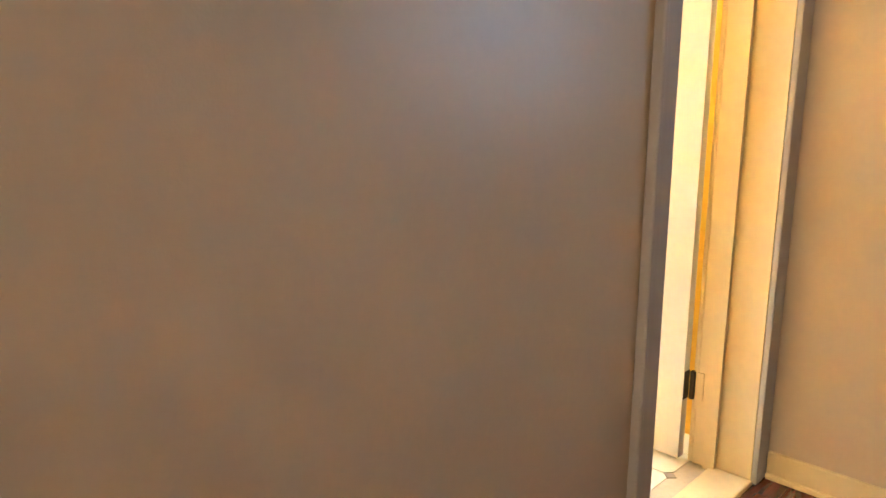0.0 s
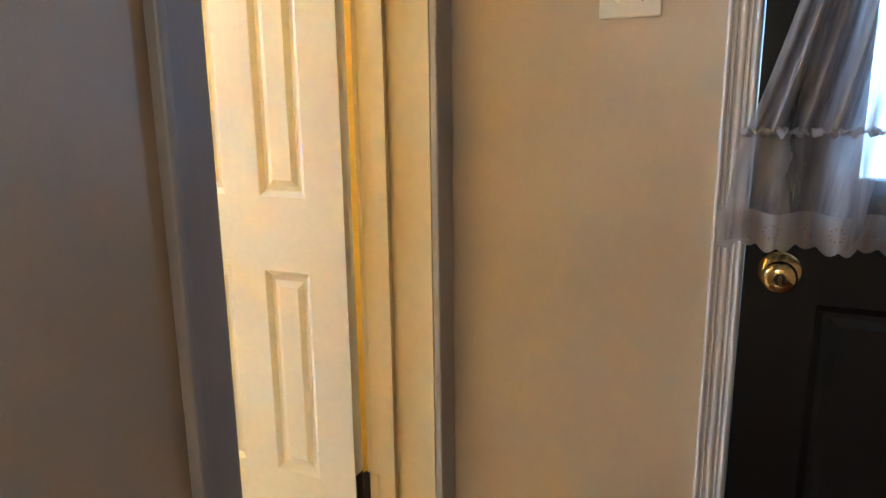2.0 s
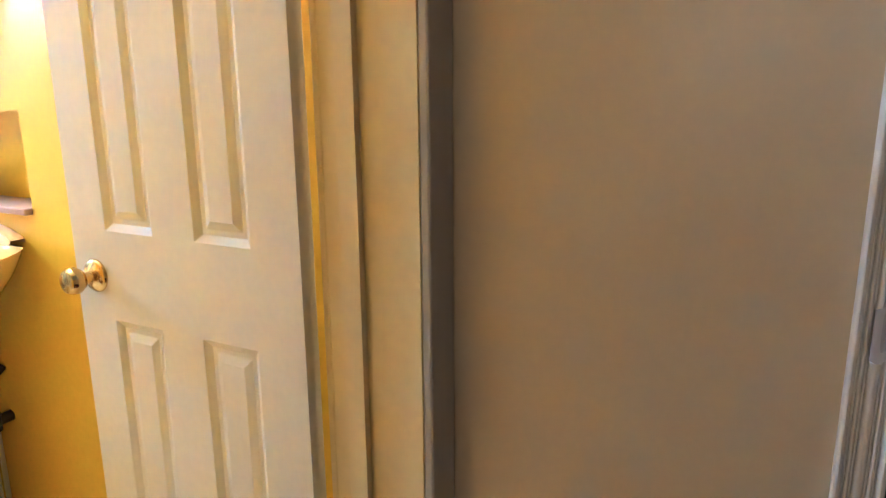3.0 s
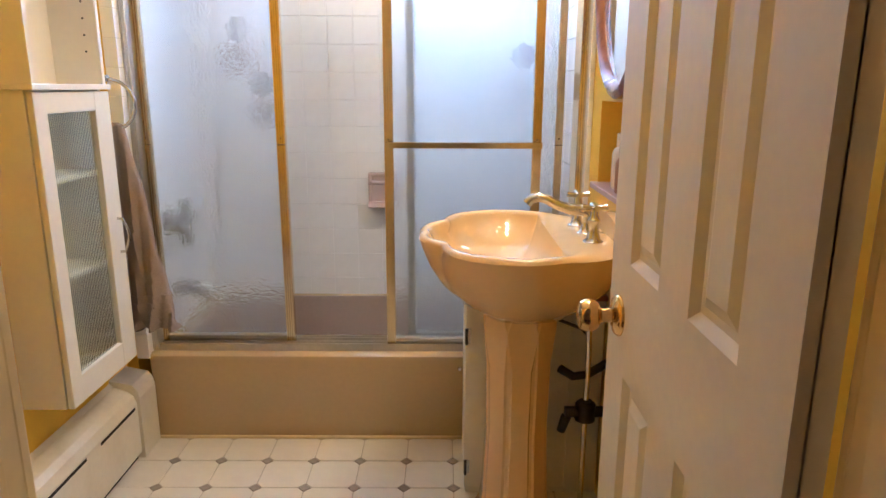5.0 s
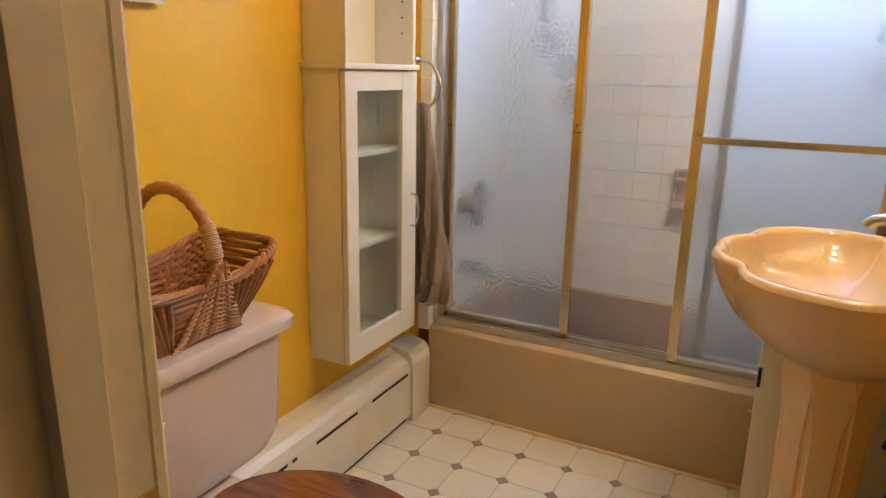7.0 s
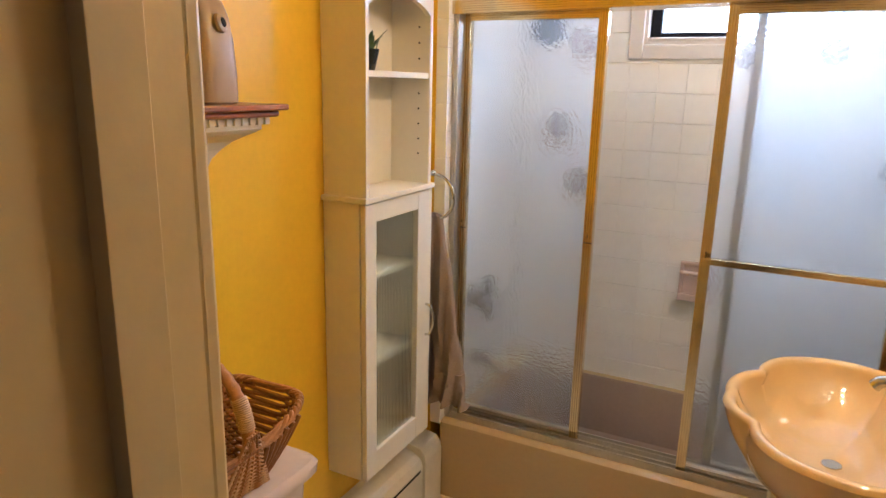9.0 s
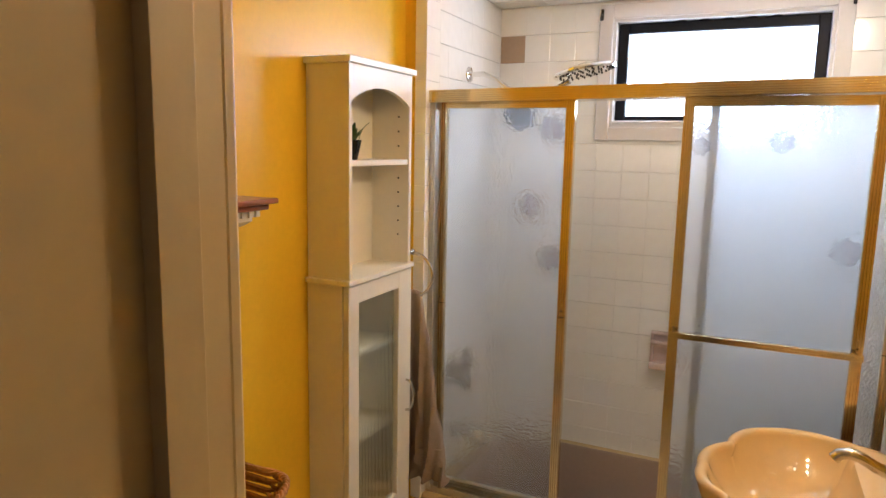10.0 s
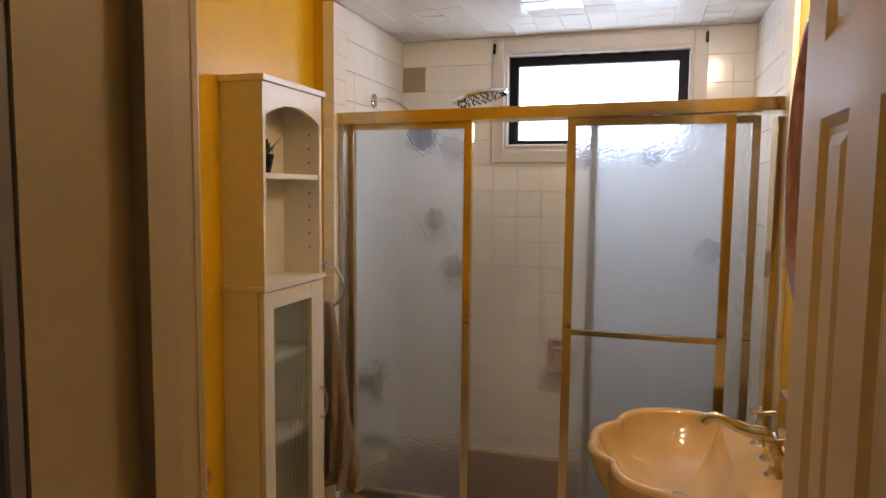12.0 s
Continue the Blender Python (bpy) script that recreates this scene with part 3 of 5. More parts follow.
knob(fd, (FX, FD0 - 0.064, 0.878), (-1, 0, 0), 1.12, BRASS, True)


def cloth(b, edge, rows, n, fold, depth, thick=0.0012):
    """A hanging sheet: edge(z) gives its two ends along y; fold waves stand out towards the hall."""
    rings = []
    for z, amp in rows:
        ya, yb = edge(z)
        front = []
        for i in range(n + 1):
            u = i / n
            x = depth - amp * (0.55 + 0.45 * math.sin(fold * u * 2 * math.pi + 2.1 * math.sin(3 * u + z * 1.3))) - 0.006 * math.sin(41 * u + 6 * z) - 0.004 * math.sin(17 * u + 9 * z)
            front.append((x, ya + (yb - ya) * u, z))
        rings.append(front)
    loft(b, rings, False)
    geom = bmesh.ops.solidify(b, geom=b.faces[:], thickness=thick)
    return b


cur = thing("curtain", (XW - 0.04, -1.2, 0.94), "sheer white eyelet curtain hanging over the front door window", "curtain")
CB, CZ = 1.14, 0.945


def upper_edge(z):
    k = (z - CB) / (1.9 - CB)
    return FD0 + 0.012 - 0.17 * min(1, k * 1.25) ** 0.9, -1.10 - 0.03 * k


def upper_edge_far(z):
    k = (z - CB) / (1.9 - CB)
    return -1.33 - 0.02 * k, FD1 - 0.02 + 0.22 * min(1, k * 1.25) ** 0.8


rows = [(CB + (1.93 - CB) * i / 14, 0.050 - 0.012 * abs(i - 6) / 8) for i in range(15)]
part("panel", cloth(bmesh.new(), upper_edge, rows, 90, 7, XW - 0.012), CURTAIN, cur, smooth=True)
part("panel", cloth(bmesh.new(), upper_edge_far, rows, 90, 7, XW - 0.012), CURTAIN, cur, smooth=True)
rows = [(CB - (CB - CZ) * i / 10, 0.034 + 0.004 * i) for i in range(11)]
part("ruffle", cloth(bmesh.new(), lambda z: (FD0 + 0.018 + 0.13 * (CB - z), FD1 - 0.02), rows, 200, 9, XW - 0.014), CURTAIN, cur, "gathered ruffle", True)
# gathered heading above the ruffle
pts = [(XW - 0.046 - 0.008 * math.sin(i * 1.9), FD0 + 0.018 - i * (FD0 + 0.018 - FD1 + 0.02) / 150, CB + 0.004 * math.sin(i * 2.7)) for i in range(151)]
part("heading", tube(bmesh.new(), pts, [0.0055 + 0.003 * math.sin(i * 1.3) for i in range(151)], 8), EYELET, cur, "puckered heading", True)
# scalloped eyelet hem
b = bmesh.new()
n = 240
top, bot = [], []
for i in range(n + 1):
    u = i / n
    y = FD0 + 0.044 + (FD1 - 0.02 - FD0 - 0.044) * u
    x = XW - 0.0165 - 0.074 * (0.55 + 0.45 * math.sin(9 * u * 2 * math.pi + 2.1 * math.sin(3 * u + CZ * 1.3)))
    top.append((x, y, CZ + 0.055))
    bot.append((x - 0.001, y, CZ - 0.004 - 0.010 * abs(math.sin(u * math.pi * 28))))
loft(b, [top, bot], False)
bmesh.ops.solidify(b, geom=b.faces[:], thickness=0.0014)
hem = part("hem", b, EYELET, cur, "scalloped eyelet hem", True)
b = bmesh.new()
for k in range(26):
    u = (k + 0.5) / 26
    i = int(u * n)
    c = Vector(top[i]) + Vector((-0.0035, 0, -0.03))
    for a in range(9):
        t = a * 2 * math.pi / 9
        lathe(b, c + Vector((0, 0.0115 * math.cos(t), 0.0115 * math.sin(t))), (-1, 0, 0), [(0, 0.0019), (0.0008, 0.0018)], 6)
tagged(part("eyelets", b, MAUVE, hem, "punched eyelet flowers"), kind="stuff")
part("rod", tube(bmesh.new(), [(XW - 0.02, FD0 + 0.02, 1.925), (XW - 0.02, FD1 - 0.02, 1.925)], 0.005, 10), BRASS, cur, smooth=True)

# light switch
sw = thing("light_switch", (XW, -0.578, 1.41), "cream double toggle light switch plate on the hall wall", "light switch")
part("plate", box(XW - 0.006, XW, -0.637, -0.520, 1.352, 1.470, 0.003), SWITCH, sw)
for y in (-0.602, -0.555):
    part("toggle", box(XW - 0.018, XW - 0.005, y - 0.005, y + 0.005, 1.402, 1.424, 0.002), SWITCH, sw)
    for z in (1.383, 1.441):
        part("screw", lathe(bmesh.new(), (XW - 0.0055, y, z), (-1, 0, 0), [(0, 0.0035), (0.0012, 0.003)], 10), NICKEL, sw, smooth=True)

# ---------------------------------------------------------------- bathtub
TY, TR = 1.730, 0.325
tub = thing("bathtub", (0.1, 2.1, 0), "almond enamelled bathtub built into the tiled alcove", "bathtub")


def rrect(x0, x1, y0, y1, r, z, n=8):
    out = []
    for cx, cy, a0 in ((x1 - r, y1 - r, 0), (x0 + r, y1 - r, 90), (x0 + r, y0 + r, 180), (x1 - r, y0 + r, 270)):
        for i in range(n + 1):
            a = radians(a0 + 90 * i / n)
            out.append((cx + r * math.cos(a), cy + r * math.sin(a), z))
    return out


tx0, tx1, ty1 = SL + 0.0005, SR - 0.0005, BACK - 0.0005
b = loft(bmesh.new(), [rrect(tx0, tx1, TY + 0.012, ty1, 0.006, 0.0), rrect(tx0, tx1, TY + 0.004, ty1, 0.006, 0.05), rrect(tx0, tx1, TY, ty1, 0.008, TR - 0.02),
                       rrect(tx0, tx1, TY + 0.004, ty1, 0.010, TR - 0.006), rrect(tx0, tx1, TY + 0.014, ty1, 0.012, TR),
                       rrect(tx0 + 0.06, tx1 - 0.06, TY + 0.135, ty1 - 0.030, 0.10, TR - 0.001)], True, True, False)
part("body", b, TUB, tub, smooth=True)
# inside surface, in the enamel colour darkened for shade
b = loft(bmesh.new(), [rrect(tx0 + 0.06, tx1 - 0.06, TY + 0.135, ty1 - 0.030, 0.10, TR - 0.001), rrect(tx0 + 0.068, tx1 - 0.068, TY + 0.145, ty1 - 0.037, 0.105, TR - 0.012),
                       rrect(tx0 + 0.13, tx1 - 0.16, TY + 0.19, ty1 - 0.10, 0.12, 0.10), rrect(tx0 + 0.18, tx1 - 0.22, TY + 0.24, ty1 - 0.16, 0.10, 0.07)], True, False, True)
part("lining", b, TUB_SHADED, tub, "inside of the tub, its taupe colour darkened for shade", True)
part("drain", lathe(bmesh.new(), (SL + 0.30, 2.1, 0.071), (0, 0, 1), [(0, 0.03), (0.003, 0.028)], 20), CHROME, tub, smooth=True)
part("caulk", tube(bmesh.new(), [(tx0 + 0.005, TY + 0.008, 0.004), (tx1, TY + 0.008, 0.004)], 0.007, 8), TRIM, tub, "yellowed caulk line", True)
part("overflow_screw", lathe(bmesh.new(), (0.440, TY + 0.001, 0.275), (0, -1, 0), [(0, 0.008), (0.004, 0.006)], 12), NICKEL, tub, smooth=True)

# ---------------------------------------------------------------- sliding shower doors
sd = thing("shower_enclosure", (0.1, 1.80, TR), "gold-framed sliding shower doors with frosted glass", "shower door")


def ribbed(b, x0, x1, y0, y1, z0, z1, axis, n, d=0.003):
    """A bar with fine raised ribs on its face towards -y, running along axis."""
    lo, hi = (z0, z1) if axis == "x" else (x0, x1)
    h = (hi - lo) / n
    prof = [(y1, lo), (y0, lo)]
    for i in range(n):
        c = lo + i * h
        prof += [(y0, c + h * 0.12), (y0 - d, c + h * 0.24), (y0 - d, c + h * 0.76), (y0, c + h * 0.88)]
    prof += [(y0, hi), (y1, hi)]
    if axis == "x":
        return loft(b, [[(x, y, c) for y, c in prof] for x in (x0, x1)])
    return loft(b, [[(c, y, z) for y, c in prof] for z in (z0, z1)])


HX0, HX1, HZ0, HZ1 = SL - 0.022, SR - 0.006, 1.770, 1.812
b = ribbed(bmesh.new(), HX0 + 0.002, HX1, 1.757, 1.868, HZ0, HZ1, "x", 6)
for v in b.verts:   # the rail climbs a little along the alcove
    v.co.z += 0.018 * (v.co.x - HX0) / (HX1 - HX0)
part("header", b, GOLD, sd, "ribbed gold header rail")
prof = [(1.772, TR)]
for y in (1.776, 1.802, 1.838, 1.862):
    prof += [(y - 0.003, TR + 0.011), (y - 0.001, TR + 0.026), (y + 0.004, TR + 0.026), (y + 0.006, TR + 0.011)]
prof.append((1.870, TR))
b = loft(bmesh.new(), [[(x, y, z) for y, z in prof] for x in (SL, SR)])
part("bottom_track", b, SILVER, sd, "worn aluminium bottom track")
part("side_channel", ribbed(bmesh.new(), SL + 0.0005, SL + 0.022, 1.768, 1.866, TR + 0.012, HZ0, "z", 3), SILVER, sd, "tarnished side channel")
part("side_channel", ribbed(bmesh.new(), SR - 0.024, SR - 0.0005, 1.768, 1.866, TR + 0.012, HZ0, "z", 3), GOLD, sd)


def panel(x0, x1, y, z0, z1, st, top, bottom, metal, label):
    """One sliding panel: stiles, rails and frosted pane."""
    f = part("sliding_panel", ribbed(bmesh.new(), x0, x0 + st, y - 0.012, y + 0.012, z0, z1, "z", 4), metal, sd, label)
    part("stile", ribbed(bmesh.new(), x1 - st, x1, y - 0.012, y + 0.012, z0, z1, "z", 4), metal, f)
    part("top_rail", ribbed(bmesh.new(), x0 + st, x1 - st, y - 0.011, y + 0.011, z1 - top, z1, "x", 4), metal, f)
    part("bottom_rail", ribbed(bmesh.new(), x0 + st, x1 - st, y - 0.011, y + 0.011, z0, z0 + bottom, "x", 3), SILVER, f)
    g = part("pane", box(x0 + st - 0.003, x1 - st + 0.003, y - 0.0025, y + 0.0025, z0 + bottom - 0.003, z1 - top + 0.003), GLASS_FROST, f, "frosted glass")
    g.visible_shadow = False
    for xx in (x1 - st / 2, x0 + st / 2):
        part("rivet", lathe(bmesh.new(), (xx, y - 0.0142, 1.075), (0, -1, 0), [(0, 0.0035), (0.0015, 0.003)], 8), DARK_METAL, f)
    for xa, xb in ((x0, x0 + st), (x1 - st, x1)):
        part("seam", box(xa, xb, y - 0.0155, y - 0.011, 1.052, 1.0545), DARK_METAL, f)
    return f


PZ0, PZ1 = TR + 0.014, 1.782
left_panel = panel(SL + 0.012, -0.156, 1.828, PZ0, PZ1, 0.030, 0.028, 0.032, GOLD, "gold-framed sliding panel with frosted glass")
panel(0.254, 0.787, 1.852, PZ0, PZ1, 0.026, 0.024, 0.032, SILVER, "inner sliding panel behind the towel bar")
f = panel(0.181, 0.708, 1.802, PZ0, PZ1, 0.030, 0.028, 0.032, GOLD, "outer sliding panel with a towel bar")
tb = part("towel_bar", ribbed(bmesh.new(), 0.186, 0.706, 1.752, 1.766, 1.048, 1.068, "x", 3), GOLD, f, "ribbed gold towel bar")


def flower(parent, x, z, y, r, turn):
    """A five-petalled decal stuck on the shower side of a pane."""
    pts = []
    for i in range(60):
        a = 2 * math.pi * i / 60
        d = r * (0.90 + 0.08 * math.cos(7 * a + turn) + 0.05 * math.sin(17 * a + turn))
        pts.append((x + d * math.cos(a), z + d * math.sin(a)))
    part("flower_decal", loft(bmesh.new(), [[(px, y + dy, pz) for px, pz in pts] for dy in (0.0, 0.0008)]), FLOWER, parent, "faded mauve flower decal")


for x, z, r in ((-0.238, 1.686, 0.046), (-0.297, 1.428, 0.045), (-0.231, 1.254, 0.046)):
    flower(left_panel, x, z, 1.8335, r, x * 90)
for x, z, r in ((0.453, 1.652, 0.036), (0.641, 1.345, 0.044), (0.235, 1.635, 0.030)):
    flower(f, x, z, 1.8075, r, x * 90)
for x in (0.184, 0.690):
    part("bracket", box(x, x + 0.012, 1.764, 1.792, 1.052, 1.068, 0.002), GOLD, tb)

# ---------------------------------------------------------------- shower fittings
sh = thing("rain_shower", (SL, 2.109, 1.896), "chrome rain shower head on a wall arm", "shower")
part("flange", lathe(bmesh.new(), (SL, 2.109, 1.900), (1, 0, 0), [(0, 0.030), (0.006, 0.028), (0.010, 0.016), (0.014, 0.011)], 24), CHROME, sh, smooth=True)
path = [(SL + 0.01, 2.109, 1.900), (SL + 0.06, 2.109, 1.902), (SL + 0.11, 2.109, 1.882), (SL + 0.16, 2.109, 1.845), (SL + 0.24, 2.109, 1.824), (SL + 0.33, 2.109, 1.832), (SL + 0.40, 2.109, 1.866)]
part("arm", tube(bmesh.new(), path, 0.010, 12), CHROME, sh, smooth=True)
head = part("head", lathe(bmesh.new(), (-0.205, 2.109, 1.918), (0.22, 0.0, -0.97), [(-0.012, 0.016), (-0.004, 0.03), (0.004, 0.085), (0.012, 0.112), (0.020, 0.114), (0.026, 0.108)], 40), CHROME, sh, "broad flat chrome spray plate", True)
b = bmesh.new()
ax = Vector((0.22, 0, -0.97)).normalized()
u_, v_ = ax.orthogonal().normalized(), ax.cross(ax.orthogonal().normalized())
for r, k in ((0.03, 8), (0.06, 16), (0.09, 24)):
    for i in range(k):
        t = 2 * math.pi * i / k
        lathe(b, Vector((-0.205, 2.109, 1.918)) + ax * 0.025 + (u_ * math.cos(t) + v_ * math.sin(t)) * r, ax, [(0, 0.004), (0.005, 0.003)], 6)
tagged(part("nozzles", b, DARK_METAL, head, "dark rubber spray nozzles"), kind="stuff")

hs = thing("hand_shower", (-0.43, 2.10, 1.745), "dark chrome hand shower hanging below the rain shower arm", "shower")
part("spray_head", lathe(bmesh.new(), (-0.43, 2.085, 1.745), (0.1, -0.93, -0.35), [(-0.024, 0.018), (-0.014, 0.040), (0.0, 0.056), (0.012, 0.058), (0.018, 0.050)], 28), DARK_METAL, hs, "round dark spray face", True)
part("handle", tube(bmesh.new(), [(-0.43, 2.100, 1.745), (-0.435, 2.108, 1.78), (-0.44, 2.109, 1.818)], [0.014, 0.012, 0.011], 10), CHROME, hs, smooth=True)

tv = thing("tub_valve", (SL, 2.00, 0.748), "chrome tub mixer with a cross handle", "faucet")
part("escutcheon", lathe(bmesh.new(), (SL, 2.00, 0.748), (1, 0, 0), [(0, 0.055), (0.006, 0.052), (0.012, 0.035), (0.03, 0.026), (0.06, 0.022)], 28), NICKEL, tv, smooth=True)
b = tube(bmesh.new(), [(SL + 0.065, 1.92, 0.738), (SL + 0.065, 2.08, 0.752)], 0.020, 10)
tube(b, [(SL + 0.065, 2.00, 0.665), (SL + 0.065, 2.00, 0.830)], 0.020, 10)
part("handle", b, NICKEL, tv, smooth=True)
sp = thing("tub_spout", (SL, 2.00, 0.49), "chrome tub spout below the mixer", "tub spout")
part("spout", tube(bmesh.new(), [(SL, 2.00, 0.490), (SL + 0.06, 2.00, 0.492), (SL + 0.12, 2.00, 0.480), (SL + 0.15, 2.00, 0.452)], [0.028, 0.026, 0.025, 0.022], 14), NICKEL, sp, smooth=True)

soap = thing("soap_dish", (0.112, BACK, 0.80), "pinkish ceramic soap dish set into the tiles", "soap dish")
b = bmesh.new()
bx(b, 0.052, 0.066, BACK - 0.022, BACK, 0.735, 0.882, 0.005)
bx(b, 0.168, 0.182, BACK - 0.022, BACK, 0.735, 0.882, 0.005)
bx(b, 0.060, 0.174, BACK - 0.022, BACK, 0.866, 0.882, 0.005)
bx(b, 0.060, 0.174, BACK - 0.008, BACK + 0.002, 0.745, 0.875)
part("frame", b, SOAP_PINK, soap)
part("tray", bx(box(0.056, 0.178, BACK - 0.072, BACK - 0.004, 0.735, 0.750, 0.006), 0.056, 0.178, BACK - 0.074, BACK - 0.064, 0.735, 0.764, 0.004), SOAP_PINK, soap, "projecting soap tray")
part("grip_bar", tube(bmesh.new(), [(0.058, BACK - 0.016, 0.835), (0.072, BACK - 0.045, 0.842), (0.162, BACK - 0.045, 0.842), (0.176, BACK - 0.016, 0.835)], 0.009, 10), SOAP_PINK, soap, smooth=True)

# ---------------------------------------------------------------- tall wall cabinet
CX, CY0, CY1, CZ0, CZM, CZ1 = -0.602, 1.160, 1.530, 0.405, 1.247, 1.854
cab = thing("wall_cabinet", (LX, 1.35, CZ0), "white narrow wall cabinet with open shelves and reeded glass door", "cabinet")
th = 0.016
b = box(LX + 0.001, CX, CY0 + 0.004, CY0 + 0.004 + th, CZM, CZ1 - 0.018, 0.001)
bx(b, LX + 0.001, CX, CY1 - 0.006 - th, CY1 - 0.006, CZM, CZ1 - 0.018, 0.001)
bx(b, LX + 0.001, LX + 0.006, CY0 + 0.02, CY1 - 0.022, CZM, CZ1 - 0.018)
part("upper_body", b, CAB_WHITE, cab)
part("top", box(LX + 0.001, CX + 0.012, CY0 - 0.008, CY1 + 0.006, CZ1 - 0.018, CZ1, 0.002), CAB_WHITE, cab)
# arched rail
b = bmesh.new()
ya, yb = CY0 + 0.0045, CY1 - 0.0065
up, lo = [], []
for i in range(25):
    u = i / 24
    y = ya + (yb - ya) * u
    up.append((CX, y, CZ1 - 0.0185))
    drop = 0.098 if min(u, 1 - u) < 0.04 else 0.098 - 0.044 * math.sin(math.pi * (u - 0.04) / 0.92) ** 0.75
    lo.append((CX, y, CZ1 - 0.018 - drop))
loft(b, [[(CX - 0.014, p[1], p[2]) for p in lo], [(CX - 0.014, p[1], p[2]) for p in up], [(CX + 0.0015, p[1], p[2]) for p in up], [(CX + 0.0015, p[1], p[2]) for p in lo]], False, wrap=True)
part("arched_rail", b, CAB_WHITE, cab)
part("face_stile", box(CX - 0.014, CX + 0.0015, ya, ya + 0.014, CZM + 0.002, CZ1 - 0.115), CAB_WHITE, cab)
part("face_stile", box(CX - 0.014, CX + 0.0015, yb - 0.014, yb, CZM + 0.002, CZ1 - 0.115), CAB_WHITE, cab)
part("shelf", box(LX + 0.006, CX - 0.002, CY0 + 0.021, CY1 - 0.023, 1.563, 1.579, 0.001), CAB_WHITE, cab)
part("ledge", box(LX + 0.001, CX + 0.010, CY0 - 0.010, CY1 + 0.006, CZM - 0.012, CZM + 0.003, 0.002), CAB_WHITE, cab)
b = bmesh.new()
for z in (1.34, 1.385, 1.43, 1.475, 1.52, 1.62, 1.665, 1.71):
    for yy, d in ((CY1 - 0.0235, -1), (CY0 + 0.0205, 1)):
        lathe(b, (CX - 0.035, yy, z), (0, d, 0), [(0, 0.0032), (0.0012, 0.003)], 8)
tagged(part("shelf_pin_holes", b, HOLE, cab, "rows of dark shelf pin holes"), kind="stuff")
b = box(LX + 0.001, CX - 0.02, CY0, CY0 + th, CZ0, CZM - 0.012, 0.001)
bx(b, LX + 0.001, CX - 0.02, CY1 - th, CY1, CZ0, CZM - 0.012, 0.001)
bx(b, LX + 0.001, CX - 0.02, CY0 + th, CY1 - th, CZ0, CZ0 + th)
bx(b, LX + 0.001, LX + 0.006, CY0 + th, CY1 - th, CZ0 + th, CZM - 0.012)
part("lower_body", b, CAB_WHITE, cab)
for z in (0.722, 0.992):
    part("shelf", box(LX + 0.006, CX - 0.03, CY0 + th + 0.001, CY1 - th - 0.001, z, z + 0.016, 0.001), CAB_WHITE, cab)
gz_a, gz_b = CZ0 + 0.076, CZM - 0.070
cd = part("door", bx(bx(box(CX - 0.017, CX, CY0 + 0.002, CY0 + 0.056, CZ0, CZM - 0.016, 0.0025), CX - 0.017, CX, CY1 - 0.078, CY1 + 0.008, CZ0, CZM - 0.016, 0.0025),
                 CX - 0.0165, CX - 0.0005, CY0 + 0.054, CY1 - 0.076, CZ0, gz_a, 0.0025), CAB_WHITE, cab, "white framed door with reeded glass")
part("top_rail", box(CX - 0.0165, CX - 0.0005, CY0 + 0.054, CY1 - 0.076, gz_b, CZM - 0.016, 0.0025), CAB_WHITE, cd)
b = bmesh.new()
n = 26
h = (CY1 - 0.078 - CY0 - 0.070) / n
prof = [(CX - 0.0135, CY1 - 0.078), (CX - 0.0135, CY0 + 0.056)]
for i in range(n * 6 + 1):
    prof.append((CX - 0.0095 + 0.0016 * abs(math.sin(math.pi * i / 6)), CY0 + 0.056 + i * h / 6))
loft(b, [[(p[0], p[1], gz_a - 0.003) for p in prof], [(p[0], p[1], gz_b + 0.003) for p in prof]])
g = part("pane", b, GLASS_REED, cd, "reeded glass pane", True)
g.visible_shadow = False
part("handle", tube(bmesh.new(), [(CX - 0.001, CY1 - 0.022, 0.858), (CX + 0.014, CY1 - 0.022, 0.856)] + [(CX + 0.014 + 0.016 * math.sin(math.pi * i / 10), CY1 - 0.022, 0.856 - 0.10 * i / 10) for i in range(1, 10)] + [(CX + 0.014, CY1 - 0.022, 0.756), (CX - 0.001, CY1 - 0.022, 0.754)], 0.0045, 8), NICKEL, cd, "curved nickel pull", True)

pp = thing("potted_plant", (-0.668, 1.238, 1.579), "small green plant in a black tapered pot on the cabinet shelf", "plant")
PX, PY, PZ = -0.655, 1.252, 1.579
part("pot", lathe(bmesh.new(), (PX, PY, PZ), (0, 0, 1), [(0, 0.020), (0.002, 0.022), (0.052, 0.033), (0.056, 0.033), (0.056, 0.029), (0.048, 0.028)], 24), DARK_BOTTLE, pp, "glossy black pot", True)
for k in range(15):
    a = k * 2.4
    r, h = 0.008 + 0.0022 * k % 0.02, 0.035 + 0.055 * ((k * 7) % 15) / 15
    side = Vector((-math.sin(a), math.cos(a), 0))
    out = Vector((math.cos(a), math.sin(a), 0))
    rings = []
    for q in range(6):
        u = q / 5
        c = Vector((PX, PY, PZ + 0.048)) + out * (r + 0.030 * u * u) + Vector((0, 0, h * (u - 0.25 * u * u)))
        w = 0.0085 * math.sin(math.pi * (0.12 + 0.86 * u))
        rings.append([c - side * w, c + out * 0.0012, c + side * w, c - out * 0.0012])
    part("leaf", loft(bmesh.new(), rings), LEAF, pp, smooth=True)

